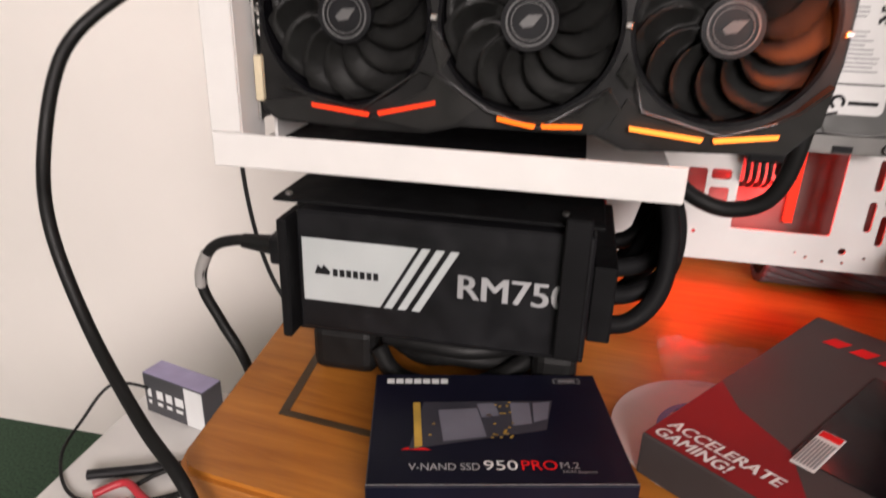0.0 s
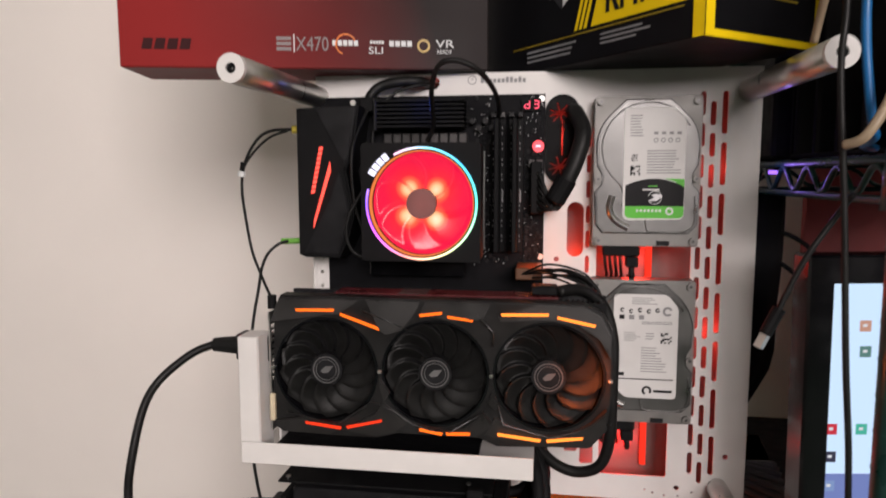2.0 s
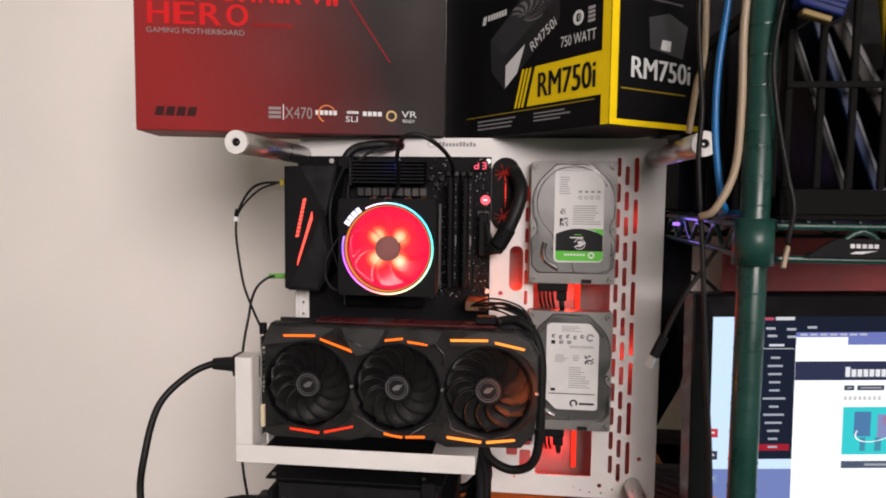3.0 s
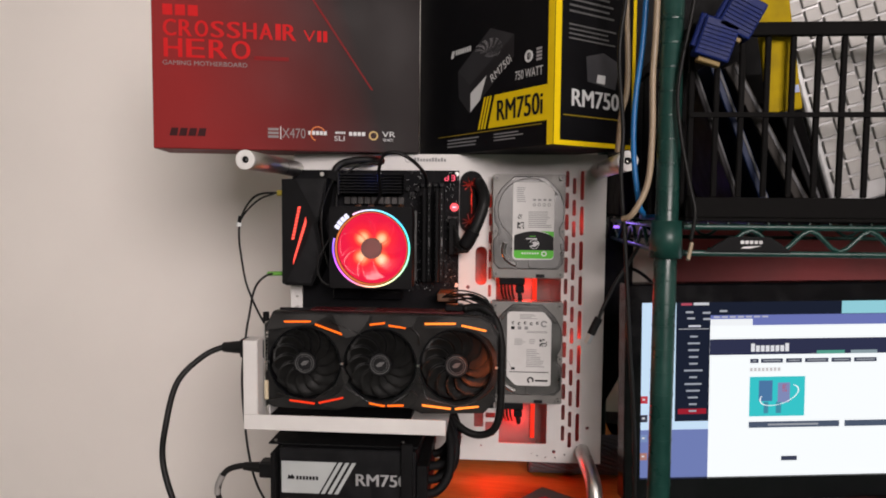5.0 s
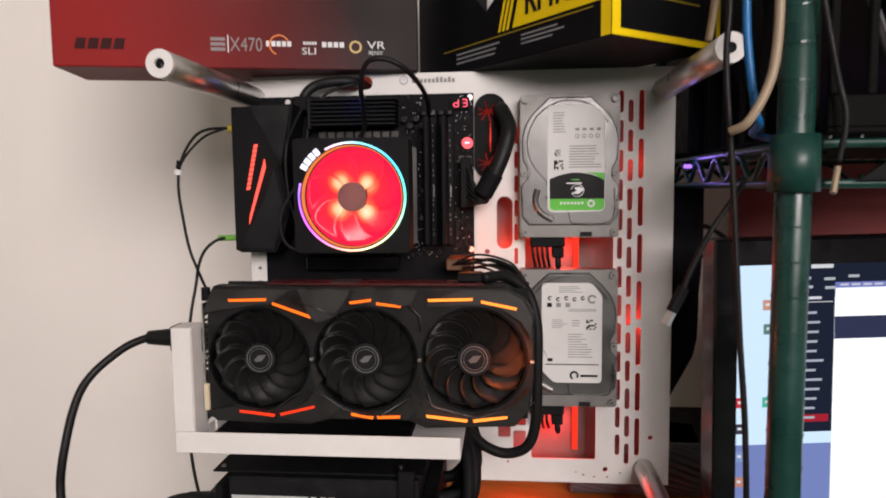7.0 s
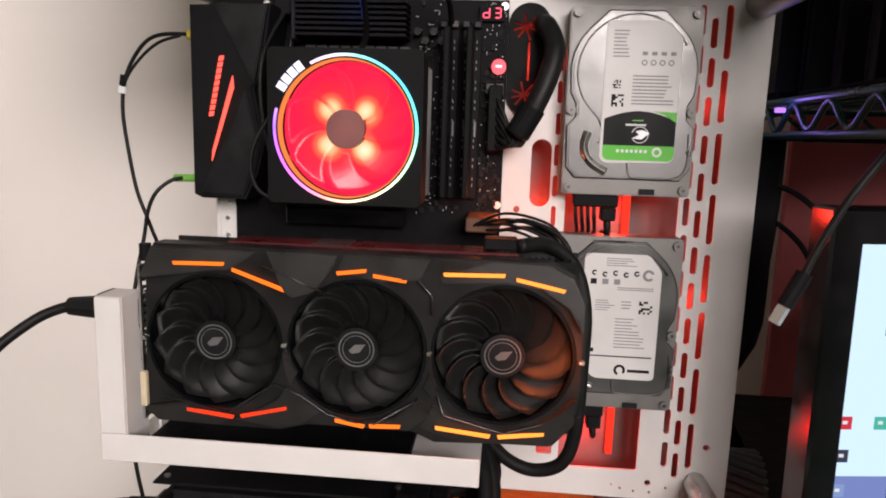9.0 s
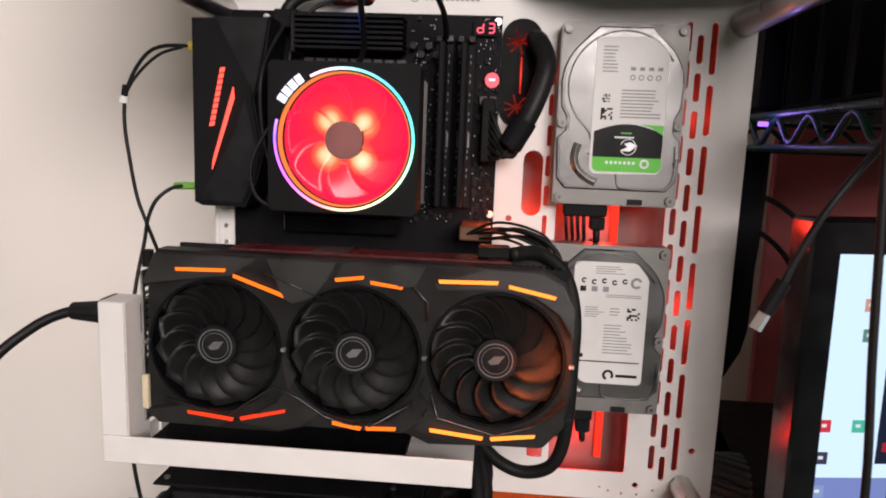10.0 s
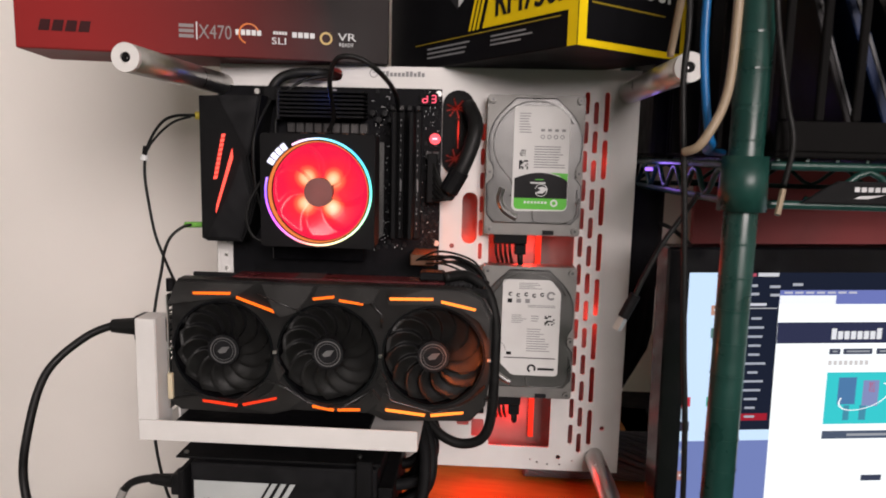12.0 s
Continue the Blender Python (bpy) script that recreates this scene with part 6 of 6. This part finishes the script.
# ---- monitor ----
MX0, MX1, MZ0, MZ1, MY = 0.372, 0.926, 0.775, 1.0575, -0.119
PIV = Vector((0.393, -0.1125, 1.034))
mon = thing("monitor", Matrix.Translation(PIV) @ pose(-0.004, 0, 0, 0, -0.8, 6.5) @ Matrix.Translation(-PIV), "black computer monitor showing a bright desktop with windows", "monitor")
part("bezel", cut(B(MX0, MX1, MY, MY + 0.028, MZ0, MZ1, 0.002), B(MX0 + 0.021, MX1 - 0.021, MY - 0.01, MY + 0.006, MZ0 + 0.03, MZ1 - 0.0235)), GLOSS, mon, "glossy black bezel")
part("back_shell", B(MX0 + 0.05, MX1 - 0.05, MY + 0.0282, MY + 0.06, MZ0 + 0.03, MZ1 - 0.03, 0.01), BLACK, mon)
part("stand", B(0.60, 0.68, MY + 0.02, MY + 0.05, DESK + 0.0122, MZ0 + 0.06, 0.003), BLACK, mon)
part("stand_base", B(0.52, 0.76, MY - 0.05, MY + 0.13, DESK + 0.0004, DESK + 0.0120, 0.003), BLACK, mon)
X0, Z1 = MX0 + 0.021, MZ1 - 0.0235


def screen_piece(name, x0, x1, z1, z0, color, strength, level, label=""):
    m = bpy.data.materials.get("screen_%02d_%02d_%02d_%02d" % (*(int(c * 99) for c in color), int(strength * 10))) or glow("screen_%02d_%02d_%02d_%02d" % (*(int(c * 99) for c in color), int(strength * 10)), color, strength)
    return part(name, flat(bmesh.new(), rect(X0 + x0, X0 + x1, Z1 - z0, Z1 - z1), MY + 0.0055 - level * 0.0004), m, mon, label)


screen_piece("desktop_picture", 0.0, 0.512, 0.0, 0.2295, (0.62, 0.80, 1.0), 1.15, 0, "pale blue lit desktop")
screen_piece("desktop_lower", 0.0, 0.512, 0.166, 0.2295, (0.22, 0.28, 0.62), 0.9, 1)
screen_piece("window_panel", 0.046, 0.512, 0.0, 0.155, (0.016, 0.021, 0.042), 0.9, 2, "dark program window")
screen_piece("window_line", 0.049, 0.0885, 0.0345, 0.0353, (0.7, 0.7, 0.75), 0.9, 3)
screen_piece("window_red", 0.050, 0.087, 0.1385, 0.1455, (0.45, 0.02, 0.04), 0.9, 3)
for i in range(12):
    w = (0.010, 0.016, 0.014, 0.012, 0.011, 0.024, 0.010, 0.022, 0.018, 0.013, 0.010, 0.010)[i]
    screen_piece("menu_line", 0.069 - w / 2, 0.069 + w / 2, 0.0435 + i * 0.0088, 0.0457 + i * 0.0088, (0.55, 0.58, 0.68), 0.8, 4)
screen_piece("menu_line", 0.066 - 0.004, 0.066 + 0.012, 0.0300, 0.0325, (0.8, 0.8, 0.9), 0.9, 3)
for x, z in ((0.058, 0.012), (0.080, 0.013), (0.102, 0.011), (0.060, 0.020), (0.081, 0.021)):
    screen_piece("tool_icon", x, x + 0.010, z, z + 0.0025, (0.6, 0.62, 0.7), 0.8, 3)
screen_piece("title_mark", 0.068, 0.088, 0.0010, 0.0045, (0.8, 0.8, 0.85), 0.9, 3)
screen_piece("title_mark", 0.052, 0.066, 0.0015, 0.0045, (0.6, 0.1, 0.15), 0.9, 3)
screen_piece("corner_patch", 0.262, 0.512, 0.0, 0.017, (0.35, 0.75, 0.85), 1.0, 3)
screen_piece("browser_bar", 0.090, 0.512, 0.0175, 0.031, (0.20, 0.24, 0.62), 0.9, 4)
screen_piece("browser_tab", 0.090, 0.145, 0.0225, 0.031, (0.95, 0.97, 1.0), 1.15, 5)
screen_piece("browser_page", 0.090, 0.512, 0.031, 0.2295, (0.95, 0.98, 1.0), 1.25, 4, "white web page")
screen_piece("page_header", 0.090, 0.512, 0.0485, 0.069, (0.04, 0.045, 0.10), 0.9, 5)
for i in range(7):
    screen_piece("bookmark", 0.094 + i * 0.0105, 0.102 + i * 0.0105, 0.0188, 0.0208, (0.75, 0.75, 0.9), 0.8, 5)
for i in range(8):
    screen_piece("site_name", 0.1435 + i * 0.0064, 0.1485 + i * 0.0064, 0.0545 if i in (0, 7) else 0.0572, 0.0652, (0.9, 0.9, 0.95), 1.0, 6)
screen_piece("page_tab", 0.230, 0.267, 0.0645, 0.069, (0.12, 0.45, 0.35), 0.9, 6)
screen_piece("page_tab", 0.275, 0.31, 0.0645, 0.069, (0.35, 0.45, 0.5), 0.9, 6)
for a, b in ((0.143, 0.154), (0.157, 0.186), (0.190, 0.211), (0.215, 0.246), (0.250, 0.276), (0.280, 0.31)):
    screen_piece("page_button", a, b, 0.0745, 0.080, (0.06, 0.07, 0.12), 0.9, 5)
    screen_piece("button_text", a + 0.003, b - 0.003, 0.0762, 0.0780, (0.45, 0.47, 0.52), 0.8, 6)
for i in range(8):
    screen_piece("heading", 0.143 + i * 0.0052, 0.1465 + i * 0.0052, 0.0862, 0.0908, (0.72, 0.68, 0.68), 1.0, 5)
screen_piece("picture", 0.143, 0.216, 0.098, 0.150, (0.05, 0.68, 0.72), 1.0, 5, "turquoise picture")
for x0, x1, z1, z0, c in ((0.155, 0.173, 0.103, 0.130, (0.10, 0.25, 0.50)), (0.180, 0.196, 0.106, 0.132, (0.30, 0.35, 0.65)), (0.186, 0.192, 0.108, 0.118, (0.6, 0.15, 0.25)), (0.162, 0.168, 0.131, 0.146, (0.08, 0.35, 0.5)), (0.178, 0.185, 0.131, 0.146, (0.08, 0.35, 0.5))):
    screen_piece("picture_shape", x0, x1, z1, z0, c, 0.9, 6)
bm = bmesh.new()
ring(bm, 0, 0, 0.0255, 0.0270, -0.0001, 0.0001, 30, 150, 395)
bmesh.ops.transform(bm, matrix=Matrix.Translation((X0 + 0.182, MY + 0.0055 - 0.0028, Z1 - 0.122)) @ Matrix.Rotation(radians(-18), 4, "Y") @ Matrix.Diagonal((1, 1, 0.45, 1)), verts=bm.verts[:])
part("picture_arc", bm, bpy.data.materials["screen_94_97_99_12"], mon)
screen_piece("page_button", 0.143, 0.263, 0.157, 0.165, (0.10, 0.13, 0.20), 0.9, 5)
screen_piece("button_text", 0.168, 0.235, 0.1597, 0.1622, (0.5, 0.52, 0.58), 0.8, 6)
screen_piece("page_button", 0.270, 0.33, 0.157, 0.165, (0.10, 0.13, 0.20), 0.9, 5)
screen_piece("page_button", 0.187, 0.208, 0.203, 0.209, (0.06, 0.07, 0.12), 0.9, 5)
for x, z, c in ((0.001, 0.1215, (0.8, 0.05, 0.08)), (0.026, 0.1215, (0.1, 0.6, 0.45)), (0.001, 0.146, (0.06, 0.06, 0.1)), (0.025, 0.032, (0.75, 0.4, 0.3)), (0.026, 0.054, (0.15, 0.3, 0.28)), (0.001, 0.172, (0.30, 0.42, 0.75)), (0.001, 0.196, (0.65, 0.3, 0.25))):
    screen_piece("desktop_icon", x, x + 0.0095, z, z + 0.0095, c, 0.8, 2)
    screen_piece("icon_mark", x + 0.0025, x + 0.006, z + 0.003, z + 0.0055, (0.85, 0.85, 0.9), 0.9, 3)

# ---- behind ----
# Added black block: fills the dark background and keeps light off the wall.
backdrop = thing("shelf_backdrop", pose(0, 0, 0), "large black backdrop added on the wire shelf", "bin")
part("backdrop_body", B(0.392, 1.25, 0.062, 0.180, 1.1402, 1.80, 0.004), MATTE, backdrop)
part("backdrop_rim", B(0.388, 1.254, 0.058, 0.184, 1.8002, 1.815, 0.003), BLACK, backdrop)
# Added upright sheet that gives the area behind the monitor its maroon colour.
tagged(finish("maroon_sheet", B(0.575, 1.9, 0.47, 0.485, 0.0, 1.42, 0.001), MAROON), "tall maroon sheet added behind the monitor", "board")
# Added black tapered shape that fills the dark area right of the panel.
cloth_shape = thing("black_cloth_shape", pose(0.372, 0.105, 1.105), "black tapered cloth shape added beside the panel, hung from the shelf rail", "bag")
b2 = bmesh.new()
rows = []
for i in range(13):
    u = i / 12
    w = 0.055 - 0.012 * u - 0.034 * max(0.0, u - 0.72) / 0.28
    dpt = 0.010 + 0.016 * math.sin(math.pi * min(1.0, u * 0.9 + 0.08))
    rows.append([b2.verts.new((-0.004 + w * math.cos(a) + 0.003 * math.sin(9 * a + 5 * u), dpt * math.sin(a) + 0.002 * math.sin(7 * a), -0.275 * u)) for a in (2 * math.pi * k / 28 for k in range(28))])
for p, q in zip(rows, rows[1:]):
    for k in range(28):
        b2.faces.new((p[k], q[k], q[(k + 1) % 28], p[(k + 1) % 28])).smooth = True
b2.faces.new(rows[0])
b2.faces.new(rows[-1][::-1])
bmesh.ops.recalc_face_normals(b2, faces=b2.faces[:])
part("cloth", b2, surface("black_cloth", (0.008, 0.008, 0.009), 0.85, vary=0.3, scale=50, bump=0.6, fine=500, spec=0.1), cloth_shape)
part("strap", tube(bmesh.new(), [(0.010, 0, -0.004), (0.014, -0.002, 0.018), (0.0155, 0.0, 0.0345)], 0.0035, 8), RUBBER, cloth_shape)
# Bar and lamp added as an assumed source of the rail's violet tint.
vl = thing("violet_source_bar", pose(0.380, 0.015, 1.121), "small violet glowing bar added behind the shelf rail", "light")
part("bar", B(-0.004, 0.004, 0, 0.004, 0.003, 0.007, 0.0006), LEDVIOLET, vl)
point_lamp("violet_tint_lamp", (0.374, 0.012, 1.128), 0.035, (0.35, 0.2, 1.0), 0.01)
